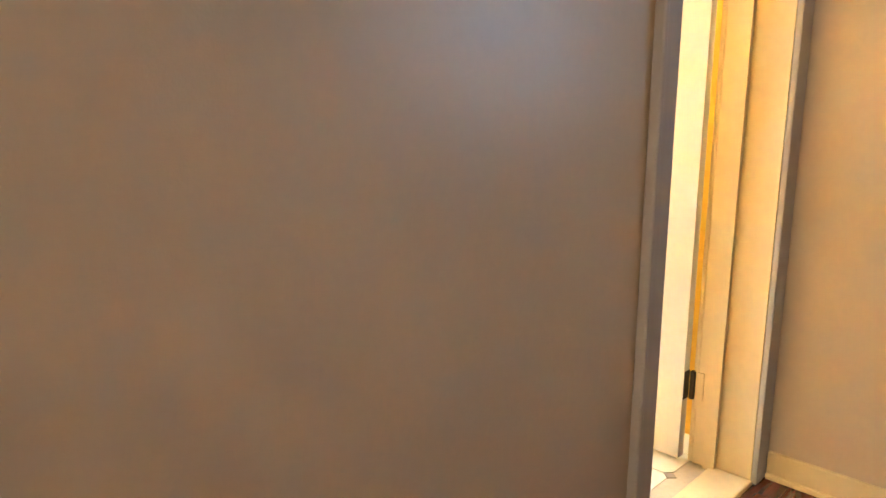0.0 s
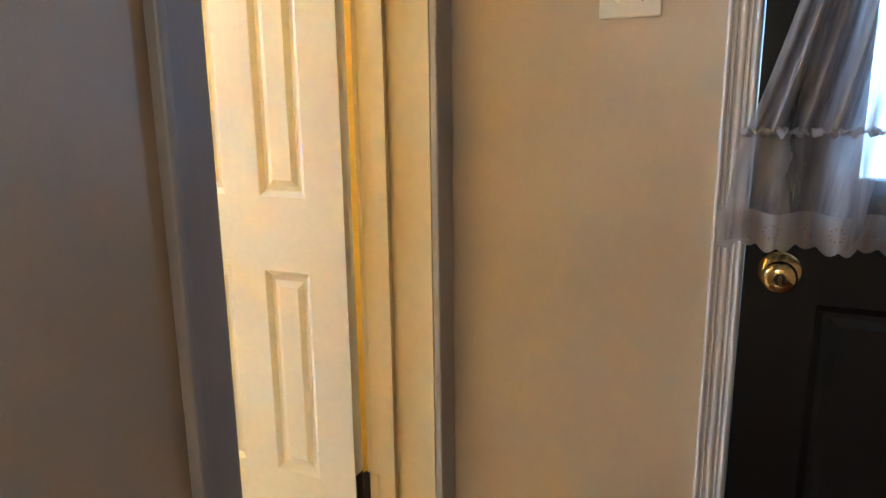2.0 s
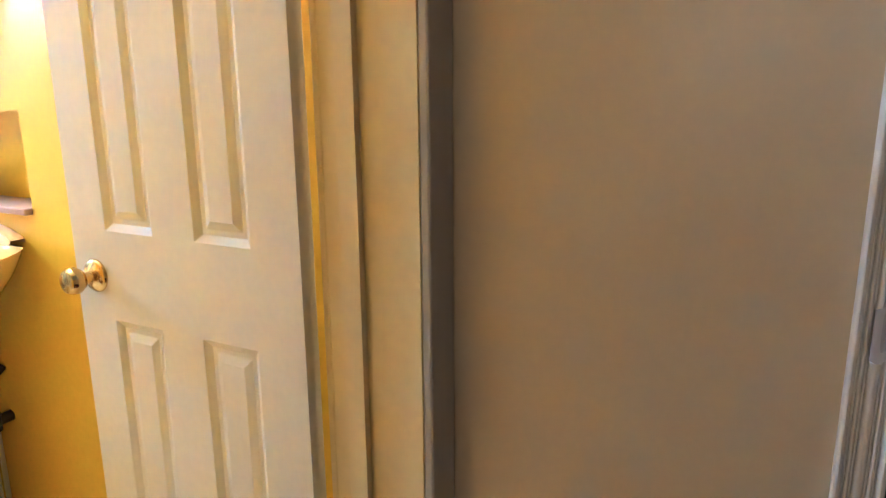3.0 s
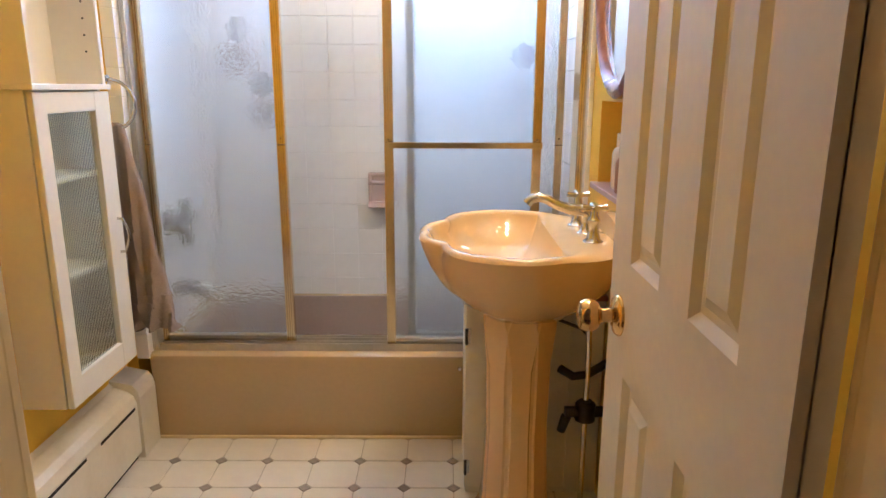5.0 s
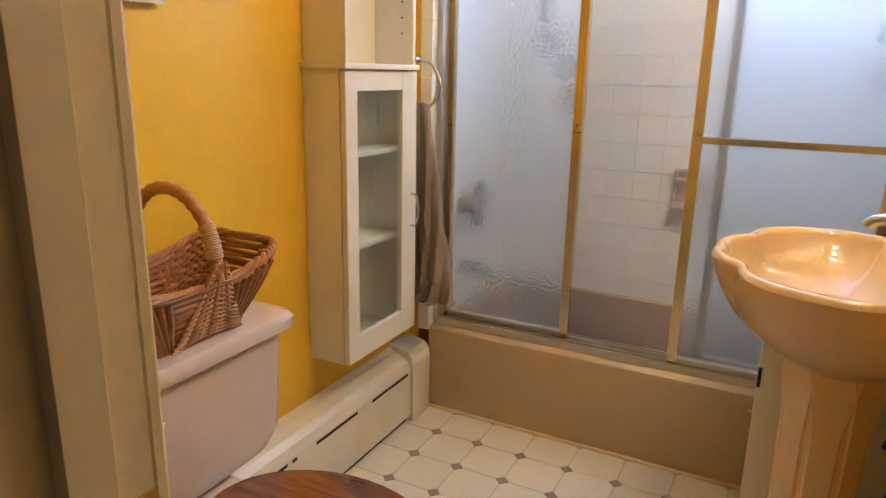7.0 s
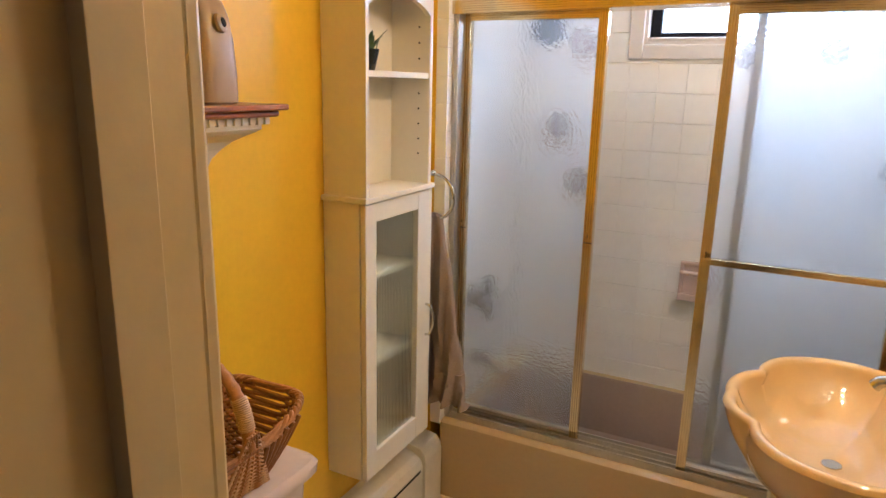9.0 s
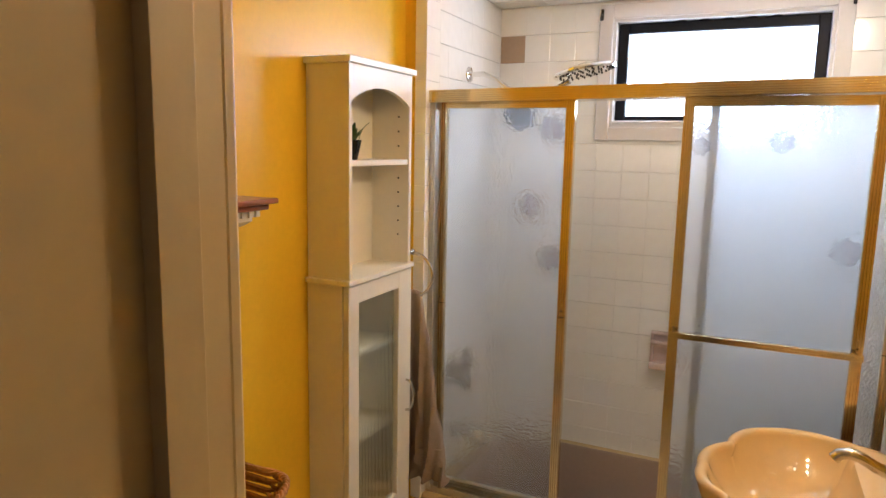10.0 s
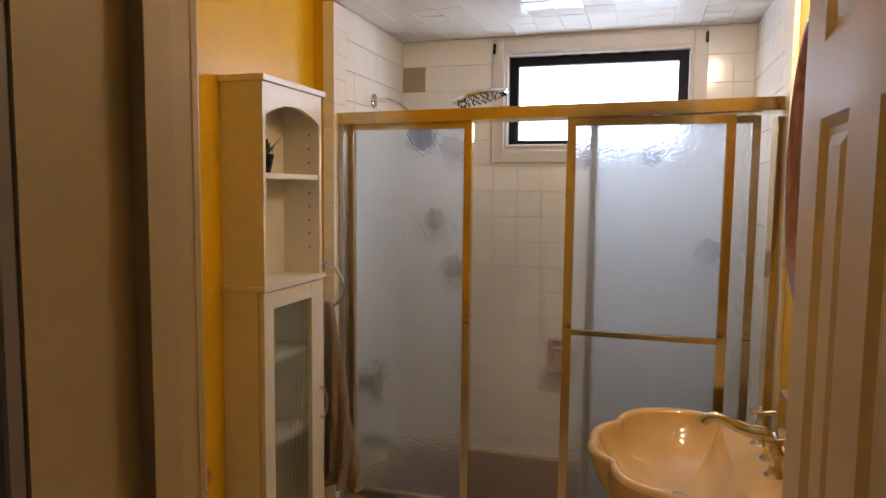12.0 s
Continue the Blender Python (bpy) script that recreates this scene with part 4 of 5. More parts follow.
# ---------------------------------------------------------------- towel ring and towel
tr = thing("towel_ring", (-0.640, CY1 + 0.004, 1.265), "nickel towel ring fixed to the cabinet side", "towel ring")
part("mount", lathe(bmesh.new(), (-0.640, CY1 - 0.001, 1.268), (0, 1, 0), [(0, 0.020), (0.006, 0.019), (0.010, 0.009), (0.075, 0.008), (0.085, 0.011), (0.092, 0.008)], 18), NICKEL, tr, smooth=True)
part("ring", tube(bmesh.new(), arc((-0.637, CY1 + 0.083, 1.190), 0.075, 0, 360, 40, "xz")[:-1], 0.0052, 8, True), NICKEL, tr, smooth=True)

tw = thing("hand_towel", (-0.63, 1.62, 0.48), "taupe ruffled hand towel hanging through the towel ring", "towel")


def towel_ring_section(z, x0, x1, y0, y1, amp, ph, n=40):
    out = []
    for i in range(n):
        a = 2 * math.pi * i / n
        ca, sa = math.cos(a), math.sin(a)
        e = 0.55
        px = abs(ca) ** e * (1 if ca > 0 else -1)
        py = abs(sa) ** e * (1 if sa > 0 else -1)
        x, y = (x0 + x1) / 2 + (x1 - x0) / 2 * px, (y0 + y1) / 2 + (y1 - y0) / 2 * py
        y += amp * math.sin(ph + 120 * x) + amp * 0.5 * math.sin(ph * 2 + 250 * x)
        x += amp * 0.4 * math.sin(3 * a + ph)
        out.append((x, y, z))
    return out


rings = []
for i in range(15):
    k = i / 14
    z = 1.128 - (1.128 - 0.545) * k
    rings.append(towel_ring_section(z, -0.668 - 0.012 * k, -0.608 + 0.092 * k ** 0.9, 1.598 - 0.006 * k, 1.632 + 0.020 * k, 0.004 + 0.008 * k, 0.6 + 1.1 * k, 80))
rings.insert(0, towel_ring_section(1.136, -0.655, -0.622, 1.606, 1.624, 0.001, 0.5, 80))
part("cloth", loft(bmesh.new(), rings), TOWEL, tw, smooth=True)
rings = []
for i in range(6):
    k = i / 5
    rings.append(towel_ring_section(0.560 - 0.088 * k, -0.682 - 0.006 * k, -0.520 + 0.026 * k, 1.588 - 0.004 * k, 1.656 + 0.010 * k, 0.011 + 0.012 * k, 2.0 + 0.5 * k, 96))
part("ruffle", loft(bmesh.new(), rings), TOWEL, tw, "gathered ruffle hem", True)
part("band", loft(bmesh.new(), [towel_ring_section(z, -0.683, -0.517, 1.590, 1.656, 0.0095, 1.75, 60) for z in (0.585, 0.572, 0.560)]), TOWEL, tw, "woven band", True)

# ---------------------------------------------------------------- wall shelf and air freshener
SX, SY0, SY1, SZ = -0.571, 0.22, 0.830, 1.501
ws = thing("wall_shelf", (LX, 0.52, SZ - 0.12), "white dentil moulding wall shelf with a cherry wood top", "shelf")
part("top", bx(box(LX + 0.001, SX, SY0, SY1, SZ - 0.012, SZ, 0.003), LX + 0.001, SX - 0.014, SY0 + 0.014, SY1 - 0.014, SZ - 0.026, SZ - 0.012, 0.005), CHERRY, ws, "cherry stained top board")
prof = [(0.128, -0.026), (0.128, -0.040), (0.118, -0.040), (0.118, -0.052), (0.108, -0.060), (0.096, -0.066), (0.076, -0.078), (0.058, -0.096), (0.044, -0.116), (0.038, -0.134), (0.024, -0.137), (0.024, -0.148), (0.0, -0.148)]
rings = [[(LX + 0.001 + d, SY1 - 0.150 + d, SZ + z) for d, z in prof], [(LX + 0.001, SY1 - 0.150 + d, SZ + z) for d, z in prof]]
b = loft(bmesh.new(), [[(LX + 0.001, SY0 + 0.150 - d, SZ + z) for d, z in prof], [(LX + 0.001 + d, SY0 + 0.150 - d, SZ + z) for d, z in prof]] + rings, False)
part("crown_moulding", b, CAB_WHITE, ws, "white crown moulding")
n = 26
for i in range(n):
    y = SY0 + 0.024 + i * (SY1 - SY0 - 0.060) / (n - 1)
    part("dentil", box(LX + 0.118, LX + 0.134, y, y + 0.013, SZ - 0.042, SZ - 0.028), CAB_WHITE, ws)
for i in range(6):
    x = LX + 0.012 + i * 0.0205
    part("dentil", box(x, x + 0.013, SY1 - 0.034, SY1 - 0.018, SZ - 0.042, SZ - 0.028), CAB_WHITE, ws)

af = thing("air_freshener", (-0.655, 0.70, SZ), "beige plastic air freshener dispenser on the wall shelf", "air freshener")
rings = []
for z, hx, hy, ox in ((0, 0.030, 0.046, 0.0), (0.004, 0.034, 0.050, 0.0), (0.06, 0.035, 0.049, 0.0), (0.12, 0.034, 0.046, -0.002), (0.165, 0.030, 0.043, -0.006), (0.195, 0.022, 0.040, -0.012), (0.205, 0.012, 0.034, -0.016)):
    rings.append([(-0.655 + ox + hx * (1 if math.cos(a) > 0 else -1) * abs(math.cos(a)) ** 0.6, 0.700 + hy * (1 if math.sin(a) > 0 else -1) * abs(math.sin(a)) ** 0.6, SZ + z) for a in [2 * math.pi * k / 32 for k in range(32)]])
part("body", loft(bmesh.new(), rings), PLASTIC, af, smooth=True)
hood = part("spray_ring", lathe(bmesh.new(), (-0.630, 0.702, SZ + 0.152), (0.92, 0.35, 0.25), [(0, 0.019), (0.006, 0.018), (0.009, 0.012)], 20), PLASTIC, af, smooth=True)
part("nozzle", lathe(bmesh.new(), (-0.6235, 0.7045, SZ + 0.1538), (0.92, 0.35, 0.25), [(0, 0.011), (0.004, 0.008)], 16), HOLE, hood, "dark spray opening")

# ---------------------------------------------------------------- toilet
to = thing("toilet", (-0.3, 0.535, 0), "pale porcelain toilet with a dark wooden lid", "toilet")
TK0, TK1, TKX = 0.288, 0.788, -0.512


def srect(x0, x1, y0, y1, z, e=0.35, n=40):
    return [((x0 + x1) / 2 + (x1 - x0) / 2 * math.copysign(abs(math.cos(a)) ** e, math.cos(a)), (y0 + y1) / 2 + (y1 - y0) / 2 * math.copysign(abs(math.sin(a)) ** e, math.sin(a)), z)
            for a in [2 * math.pi * (k + 0.5) / n for k in range(n)]]


b = loft(bmesh.new(), [srect(LX + 0.03, TKX - 0.035, TK0 + 0.06, TK1 - 0.06, 0.375), srect(LX + 0.02, TKX - 0.012, TK0 + 0.025, TK1 - 0.025, 0.395), srect(LX + 0.012, TKX - 0.004, TK0 + 0.012, TK1 - 0.012, 0.44, 0.2), srect(LX + 0.012, TKX, TK0, TK1, 0.668, 0.16)])
tank = part("tank", b, TOILET, to, smooth=True)
b = loft(bmesh.new(), [srect(LX + 0.006, TKX + 0.010, TK0 - 0.010, TK1 + 0.014, 0.668, 0.16), srect(LX + 0.004, TKX + 0.020, TK0 - 0.018, TK1 + 0.024, 0.676, 0.16), srect(LX + 0.004, TKX + 0.022, TK0 - 0.020, TK1 + 0.026, 0.698, 0.16), srect(LX + 0.008, TKX + 0.014, TK0 - 0.012, TK1 + 0.018, 0.710, 0.18), srect(LX + 0.03, TKX - 0.01, TK0 + 0.01, TK1 - 0.006, 0.713, 0.2)])
part("tank_lid", b, TOILET, to, smooth=True)
part("flush_lever", tube(bmesh.new(), [(TKX - 0.002, TK0 + 0.06, 0.62), (TKX + 0.018, TK0 + 0.06, 0.62), (TKX + 0.022, TK0 + 0.08, 0.618), (TKX + 0.022, TK0 + 0.14, 0.612)], [0.011, 0.008, 0.006, 0.008], 10), CHROME, to, smooth=True)


def oval(cx, cy, ax_, ay, z, n=40, back=0.0):
    return [(cx + ax_ * math.cos(a), cy + ay * math.sin(a), z) for a in [2 * math.pi * k / n for k in range(n)]]


TC = 0.530
b = loft(bmesh.new(), [oval(-0.33, TC, 0.20, 0.11, 0.0), oval(-0.33, TC, 0.19, 0.10, 0.05), oval(-0.32, TC, 0.18, 0.095, 0.15), oval(-0.28, TC, 0.22, 0.13, 0.27), oval(-0.255, TC, 0.255, 0.175, 0.345), oval(-0.255, TC, 0.26, 0.18, 0.375)])
bx(b, LX + 0.05, -0.40, TC - 0.11, TC + 0.11, 0.30, 0.376, 0.02)
part("bowl", b, TOILET, to, smooth=True)
b = loft(bmesh.new(), [oval(-0.235, TC, 0.238, 0.178, 0.377), oval(-0.235, TC, 0.243, 0.183, 0.386), oval(-0.235, TC, 0.238, 0.178, 0.396)])
part("seat_ring", b, SEAT_WOOD, to, smooth=True)
b = loft(bmesh.new(), [oval(-0.235, TC, 0.236, 0.176, 0.399), oval(-0.235, TC, 0.242, 0.182, 0.406), oval(-0.235, TC, 0.238, 0.178, 0.417), oval(-0.235, TC, 0.22, 0.162, 0.421)])
part("lid", b, SEAT_WOOD, to, "dark glossy wooden lid", True)

# ---------------------------------------------------------------- wicker basket
bk = thing("wicker_basket", (-0.61, 0.55, 0.713), "brown wicker basket with a twisted hoop handle", "basket")
BC = (-0.612, 0.548)
HO = 0.035   # the handle stands a little off the middle


def basket_path(k, n=160):
    """Outline at height k (0 base, 1 rim): a flared rectangle whose ends rise and lean out."""
    hx, hy = 0.070 + 0.047 * k, 0.150 + 0.076 * k ** 1.2
    return [(BC[0] + hx * math.copysign(abs(math.cos(a)) ** (0.42 - 0.14 * k), math.cos(a)), BC[1] + hy * math.copysign(abs(math.sin(a)) ** (0.42 - 0.14 * k), math.sin(a))) for a in [2 * math.pi * (i + 0.5) / n for i in range(n)]]


def basket_z(k, y):
    e = abs(y - BC[1]) / 0.21
    return 0.716 + 0.122 * k * (0.90 + 0.30 * e * e) + 0.012 * (1 - k) * e * e


b, b2 = bmesh.new(), bmesh.new()
L = 20
for l in range(L):
    k = l / (L - 1)
    path = basket_path(k)
    pts = []
    for i, (x, y) in enumerate(path):
        s = 0.0046 * math.sin(i * math.pi / 4 + (l % 2) * math.pi)
        d = Vector((x - BC[0], y - BC[1])).normalized() * s
        pts.append((x + d.x, y + d.y, basket_z(k, y)))
    tube(b if l % 3 else b2, pts, 0.0052, 6, True)
part("weave", b, WICKER, bk, "brown woven rods", True)
part("pale_weave", b2, WICKER_LIGHT, bk, "paler woven rods", True)
b = bmesh.new()
paths = [basket_path(k / 6) for k in range(7)]
for i in range(0, 160, 4):
    tube(b, [(paths[k][i][0], paths[k][i][1], basket_z(k / 6, paths[k][i][1])) for k in range(7)], 0.0038, 5)
tagged(part("stakes", b, WICKER, bk, smooth=True), kind="stuff")
b = bmesh.new()
for s in range(3):
    pts = []
    for i, (x, y) in enumerate(basket_path(1.0, 200)):
        a = i * 0.55 + s * 2.094
        d = Vector((x - BC[0], y - BC[1])).normalized()
        pts.append((x + d.x * 0.005 * math.cos(a), y + d.y * 0.005 * math.cos(a), basket_z(1, y) + 0.006 + 0.005 * math.sin(a)))
    tube(b, pts, 0.0056, 6, True)
part("rim", b, WICKER_LIGHT, bk, "plaited rim", True)
part("base", box(BC[0] - 0.066, BC[0] + 0.066, BC[1] - 0.148, BC[1] + 0.148, 0.714, 0.722, 0.003), WICKER, bk)
hoop = [(BC[0] - 0.118 * math.cos(math.pi * i / 60), BC[1] + HO, 0.842 + 0.166 * math.sin(math.pi * i / 60) ** 0.85) for i in range(61)]
hd = part("handle", tube(bmesh.new(), hoop, [0.0125 + 0.0012 * math.sin(i * 1.7) for i in range(61)], 12), WICKER_LIGHT, bk, "thick smooth hoop handle", True)
for sgn in (-1, 1):
    seg = hoop[4:13] if sgn < 0 else hoop[-5:-14:-1]
    b = bmesh.new()
    for p, q in zip(seg, seg[1:]):
        for u in (0.0, 0.5):
            c, d = Vector(p).lerp(Vector(q), u), (Vector(q) - Vector(p)).normalized()
            w_ = Vector((0, 1, 0)).cross(d)
            tube(b, [c + Vector((0, 1, 0)) * 0.0145 * math.cos(t) + w_ * 0.0145 * math.sin(t) for t in [2 * math.pi * k / 14 for k in range(14)]], 0.0024, 5, True)
    tagged(part("whipping", b, CANE, hd, "pale cane whipping", True), kind="stuff")
    b, b2 = bmesh.new(), bmesh.new()
    for j in range(30):
        k = 1 - j / 29
        z = basket_z(k, BC[1] + HO) + 0.045 * k * k
        wide = 0.015 + 0.078 * (1 - k) ** 0.9
        x = BC[0] + sgn * (0.070 + 0.047 * k + 0.011)
        row = [(x + sgn * 0.0026 * math.sin(q * math.pi / 2 + j * math.pi), BC[1] + HO + wide * (q / 7 - 1), z + 0.010 * (1 - (q / 7 - 1) ** 2) - 0.006) for q in range(15)]
        tube(b if j % 2 else b2, row, 0.0031, 5)
    tagged(part("fan_weave", b, WICKER, hd, "fan of fine dark weave", True), kind="stuff")
    tagged(part("pale_fan_weave", b2, CANE, hd, "fan of fine pale weave", True), kind="stuff")
    b = bmesh.new()
    for q in range(-3, 4):
        ribs = []
        for j in range(7):
            k = 1 - j / 6
            ribs.append((BC[0] + sgn * (0.070 + 0.047 * k + 0.0125), BC[1] + HO + q / 3.3 * (0.015 + 0.078 * (1 - k) ** 0.9), basket_z(k, BC[1] + HO) + 0.045 * k * k + 0.004))
        tube(b, ribs, 0.0034, 6)
    tagged(part("fan_ribs", b, WICKER_LIGHT, hd, "ribs spreading below the handle", True), kind="stuff")
b = bmesh.new()
for sx in (-1, 1):   # flat ribs fanning out to the raised ends
    for end in (-1, 1):
        for q in range(6):
            y0 = BC[1] + HO * (end > 0) + end * (0.050 + 0.006 * q)
            y1 = BC[1] + end * (0.085 + 0.021 * q)
            pts = []
            for j in range(6):
                k = 0.95 * j / 5
                y = y0 + (y1 - y0) * k
                pts.append((BC[0] + sx * (0.070 + 0.047 * k + 0.003), y, basket_z(k, y)))
            tube(b, pts, [0.006, 0.008, 0.009, 0.010, 0.010, 0.008], 8)
tagged(part("side_ribs", b, WICKER, bk, "broad ribs fanning to the ends", True), kind="stuff")

# ---------------------------------------------------------------- baseboard heater
ht = thing("baseboard_heater", (LX, 0.85, 0), "cream metal baseboard heater along the yellow wall", "heater")
HF = -0.652
b = bmesh.new()
prof = [(LX + 0.002, 0.02), (HF - 0.004, 0.02), (HF, 0.026), (HF, 0.205), (HF - 0.010, 0.232), (HF - 0.030, 0.246), (LX + 0.016, 0.262), (LX + 0.002, 0.275)]
loft(b, [[(x, 0.02, z) for x, z in prof], [(x, 1.60, z) for x, z in prof]])
part("cover", b, HEATER, ht)
# solid near-black box in place of the shade below the cover
part("lower_lip", box(LX + 0.01, HF - 0.016, 0.02, 1.60, 0.0, 0.02), HOLE, ht, "near-black strip standing in for the shaded gap under the cover")
for y0, y1 in ((0.40, 0.56), (0.62, 0.80), (0.825, 0.935), (0.955, 0.975), (1.062, 1.268), (1.352, 1.582)):
    part("slot", box(HF - 0.004, HF + 0.0008, y0, y1, 0.188, 0.198), HOLE, ht, "dark vent slot")
b = bmesh.new()
prof2 = [(LX + 0.001, 0.0), (HF + 0.008, 0.0), (HF + 0.010, 0.006), (HF + 0.010, 0.222), (HF + 0.004, 0.248), (HF - 0.012, 0.268), (LX + 0.02, 0.280), (LX + 0.001, 0.284)]
loft(b, [[(x, 1.602, z) for x, z in prof2], [(x, 1.726, z) for x, z in prof2]])
part("end_cap", b, HEATER, ht, "taller end cap against the tub")

bump_ = thing("rubber_bumper", (SL - 0.02, SY - 0.007, 0.44), "small black rubber bumper on the alcove edge", "bumper")
part("bumper", lathe(bmesh.new(), (SL - 0.018, SY - 0.006, 0.44), (0, -1, 0), [(0, 0.022), (0.02, 0.021), (0.034, 0.017), (0.038, 0.008)], 18), DARK_METAL, bump_, smooth=True)

# ---------------------------------------------------------------- pedestal sink
sk = thing("pedestal_sink", (0.58, 1.30, 0), "peach porcelain pedestal sink with a scalloped shell rim", "sink")
SC = Vector((0.600, 1.318))
ths = [0, 40, 60, 90, 120, 150, 180]
rad = [0.245, 0.318, 0.322, 0.342, 0.335, 0.305, 0.284]
N = 160
RIM = 0.862


def outline(scale=1.0, lobes=1.0, cut=None, offset=0.0):
    out = []
    for i in range(N):
        a = 2 * math.pi * i / N
        d = abs(math.degrees(a) if a <= math.pi else math.degrees(a) - 360)
        r = float(np.interp(d, ths, rad))
        w = min(1, max(0, (d - 62) / 25))
        r *= 1 - lobes * w * 0.095 * (1 - abs(math.sin(radians(d - 180) * 2.55 + math.pi / 2))) ** 1.5
        r = r * scale + offset
        x, y = r * math.cos(a), r * math.sin(a)
        if cut is not None and x > cut:
            y *= (cut / x) ** 0.35
            x = cut
        out.append((SC.x + min(x, RX - SC.x - 0.001), SC.y + y))
    return out


def blend(p, q, k, z):
    return [(a[0] + (b_[0] - a[0]) * k, a[1] + (b_[1] - a[1]) * k, z) for a, b_ in zip(p, q)]


foot = [(0.600 + 0.105 * math.cos(2 * math.pi * i / N), 1.30 + 0.105 * math.sin(2 * math.pi * i / N)) for i in range(N)]
full, inn, inn2, inn3 = outline(1, 1.25), outline(0.895, 1.2, 0.075), outline(0.89, 0.45, 0.075), outline(0.88, 0.0, 0.075)
deep = [(0.555 + 0.05 * math.cos(2 * math.pi * i / N), 1.318 + 0.05 * math.sin(2 * math.pi * i / N)) for i in range(N)]
b = loft(bmesh.new(), [blend(foot, full, 0.0, 0.640), blend(foot, full, 0.16, 0.650), blend(foot, outline(1, 0.05), 0.44, 0.690), blend(foot, outline(1, 0.15), 0.70, 0.738), blend(foot, outline(1, 0.45), 0.87, 0.790),
                       blend(foot, outline(1, 0.8), 0.955, 0.828), blend(foot, full, 0.985, RIM - 0.018), blend(foot, full, 1.0, RIM - 0.009), blend(full, inn, 0.12, RIM - 0.001), blend(full, inn, 0.35, RIM + 0.003), blend(full, inn, 0.6, RIM + 0.003),
                       blend(full, inn, 0.88, RIM - 0.003), blend(full, inn, 1.0, RIM - 0.011), blend(inn2, deep, 0.07, RIM - 0.036), blend(inn3, deep, 0.26, RIM - 0.080), blend(inn3, deep, 0.52, RIM - 0.112),
                       blend(inn3, deep, 0.80, RIM - 0.130), blend(inn3, deep, 1.0, RIM - 0.135)])
part("basin", b, SINK, sk, "scalloped shell basin", True)
part("upstand", loft(bmesh.new(), [[(x, 1.318 - 0.19 + 0.38 * i / 20, RIM + (0.0 if top_ == 0 else 0.012 + 0.040 * math.sin(math.pi * i / 20) ** 0.8)) for i in range(21)] for x, top_ in ((0.815, 0), (0.822, 1), (0.858, 1), (0.860, 0))], False), SINK, sk, "curved upstand behind the taps", True)
oct_ = lambda r, z: [(0.590 + r * 0.86 * math.cos(2 * math.pi * k / 8 + math.pi / 8), 1.292 + r * math.sin(2 * math.pi * k / 8 + math.pi / 8), z) for k in range(8)]
b = loft(bmesh.new(), [oct_(0.138, 0.0), oct_(0.138, 0.03), oct_(0.126, 0.05), oct_(0.118, 0.10), oct_(0.108, 0.30), oct_(0.112, 0.50), oct_(0.124, 0.61), oct_(0.128, 0.652)])
bmesh.ops.bevel(b, geom=[e for e in b.edges if abs(e.verts[0].co.z - e.verts[1].co.z) > 0.01], offset=0.012, segments=3, affect="EDGES")
part("pedestal", b, SINK, sk, "faceted pedestal")
part("drain", lathe(bmesh.new(), (0.555, 1.318, RIM - 0.1355), (0, 0, 1), [(0, 0.022), (0.003, 0.021), (0.003, 0.008)], 20), NICKEL, sk, smooth=True)

fc = thing("sink_faucet", (0.755, 1.30, RIM), "brushed nickel widespread faucet with a curved spout", "faucet")
bell = [(0, 0.026), (0.004, 0.026), (0.010, 0.018), (0.030, 0.013), (0.052, 0.015), (0.058, 0.018), (0.064, 0.013), (0.072, 0.011)]
FYC = 1.290
part("spout_base", lathe(bmesh.new(), (0.765, FYC, RIM), (0, 0, 1), bell, 20), NICKEL, fc, smooth=True)
pts = [(0.768, FYC, RIM + 0.045), (0.766, FYC, RIM + 0.060), (0.745, FYC, RIM + 0.066), (0.715, FYC, RIM + 0.068), (0.685, FYC, RIM + 0.078), (0.655, FYC, RIM + 0.094), (0.632, FYC, RIM + 0.100), (0.612, FYC, RIM + 0.094), (0.602, FYC, RIM + 0.082)]
part("spout", tube(bmesh.new(), pts, [0.017, 0.018, 0.017, 0.015, 0.0135, 0.013, 0.013, 0.013, 0.0135], 14), NICKEL, fc, "arched spout", True)
for y in (FYC - 0.105, FYC + 0.105):
    hnd = part("handle", lathe(bmesh.new(), (0.760, y, RIM), (0, 0, 1), bell, 20), NICKEL, fc, "tap handle", True)
    part("lever", tube(bmesh.new(), [(0.760, y, RIM + 0.068), (0.760, y, RIM + 0.084)], [0.012, 0.009], 12), NICKEL, hnd, smooth=True)
    b = tube(bmesh.new(), [(0.728, y, RIM + 0.092), (0.760, y, RIM + 0.088), (0.792, y, RIM + 0.092)], [0.008, 0.006, 0.008], 10)
    tube(b, [(0.760, y - 0.030, RIM + 0.092), (0.760, y, RIM + 0.088), (0.760, y + 0.030, RIM + 0.092)], [0.008, 0.006, 0.008], 10)
    part("cross", b, NICKEL, hnd, smooth=True)

# under-sink cabinet and plumbing
uc = thing("floor_cabinet", (0.65, 1.55, 0), "narrow white floor cabinet behind the pedestal", "cabinet")
part("body", box(0.450, RX - 0.001, 1.406, 1.690, 0.0, 0.640, 0.003), CAB_WHITE, uc)
cdr = part("door", box(0.446, 0.760, 1.386, 1.404, 0.03, 0.628, 0.003), CAB_WHITE, uc)
part("top", box(0.442, RX - 0.001, 1.382, 1.695, 0.640, 0.656, 0.003), CHERRY, uc, "reddish brown top board")
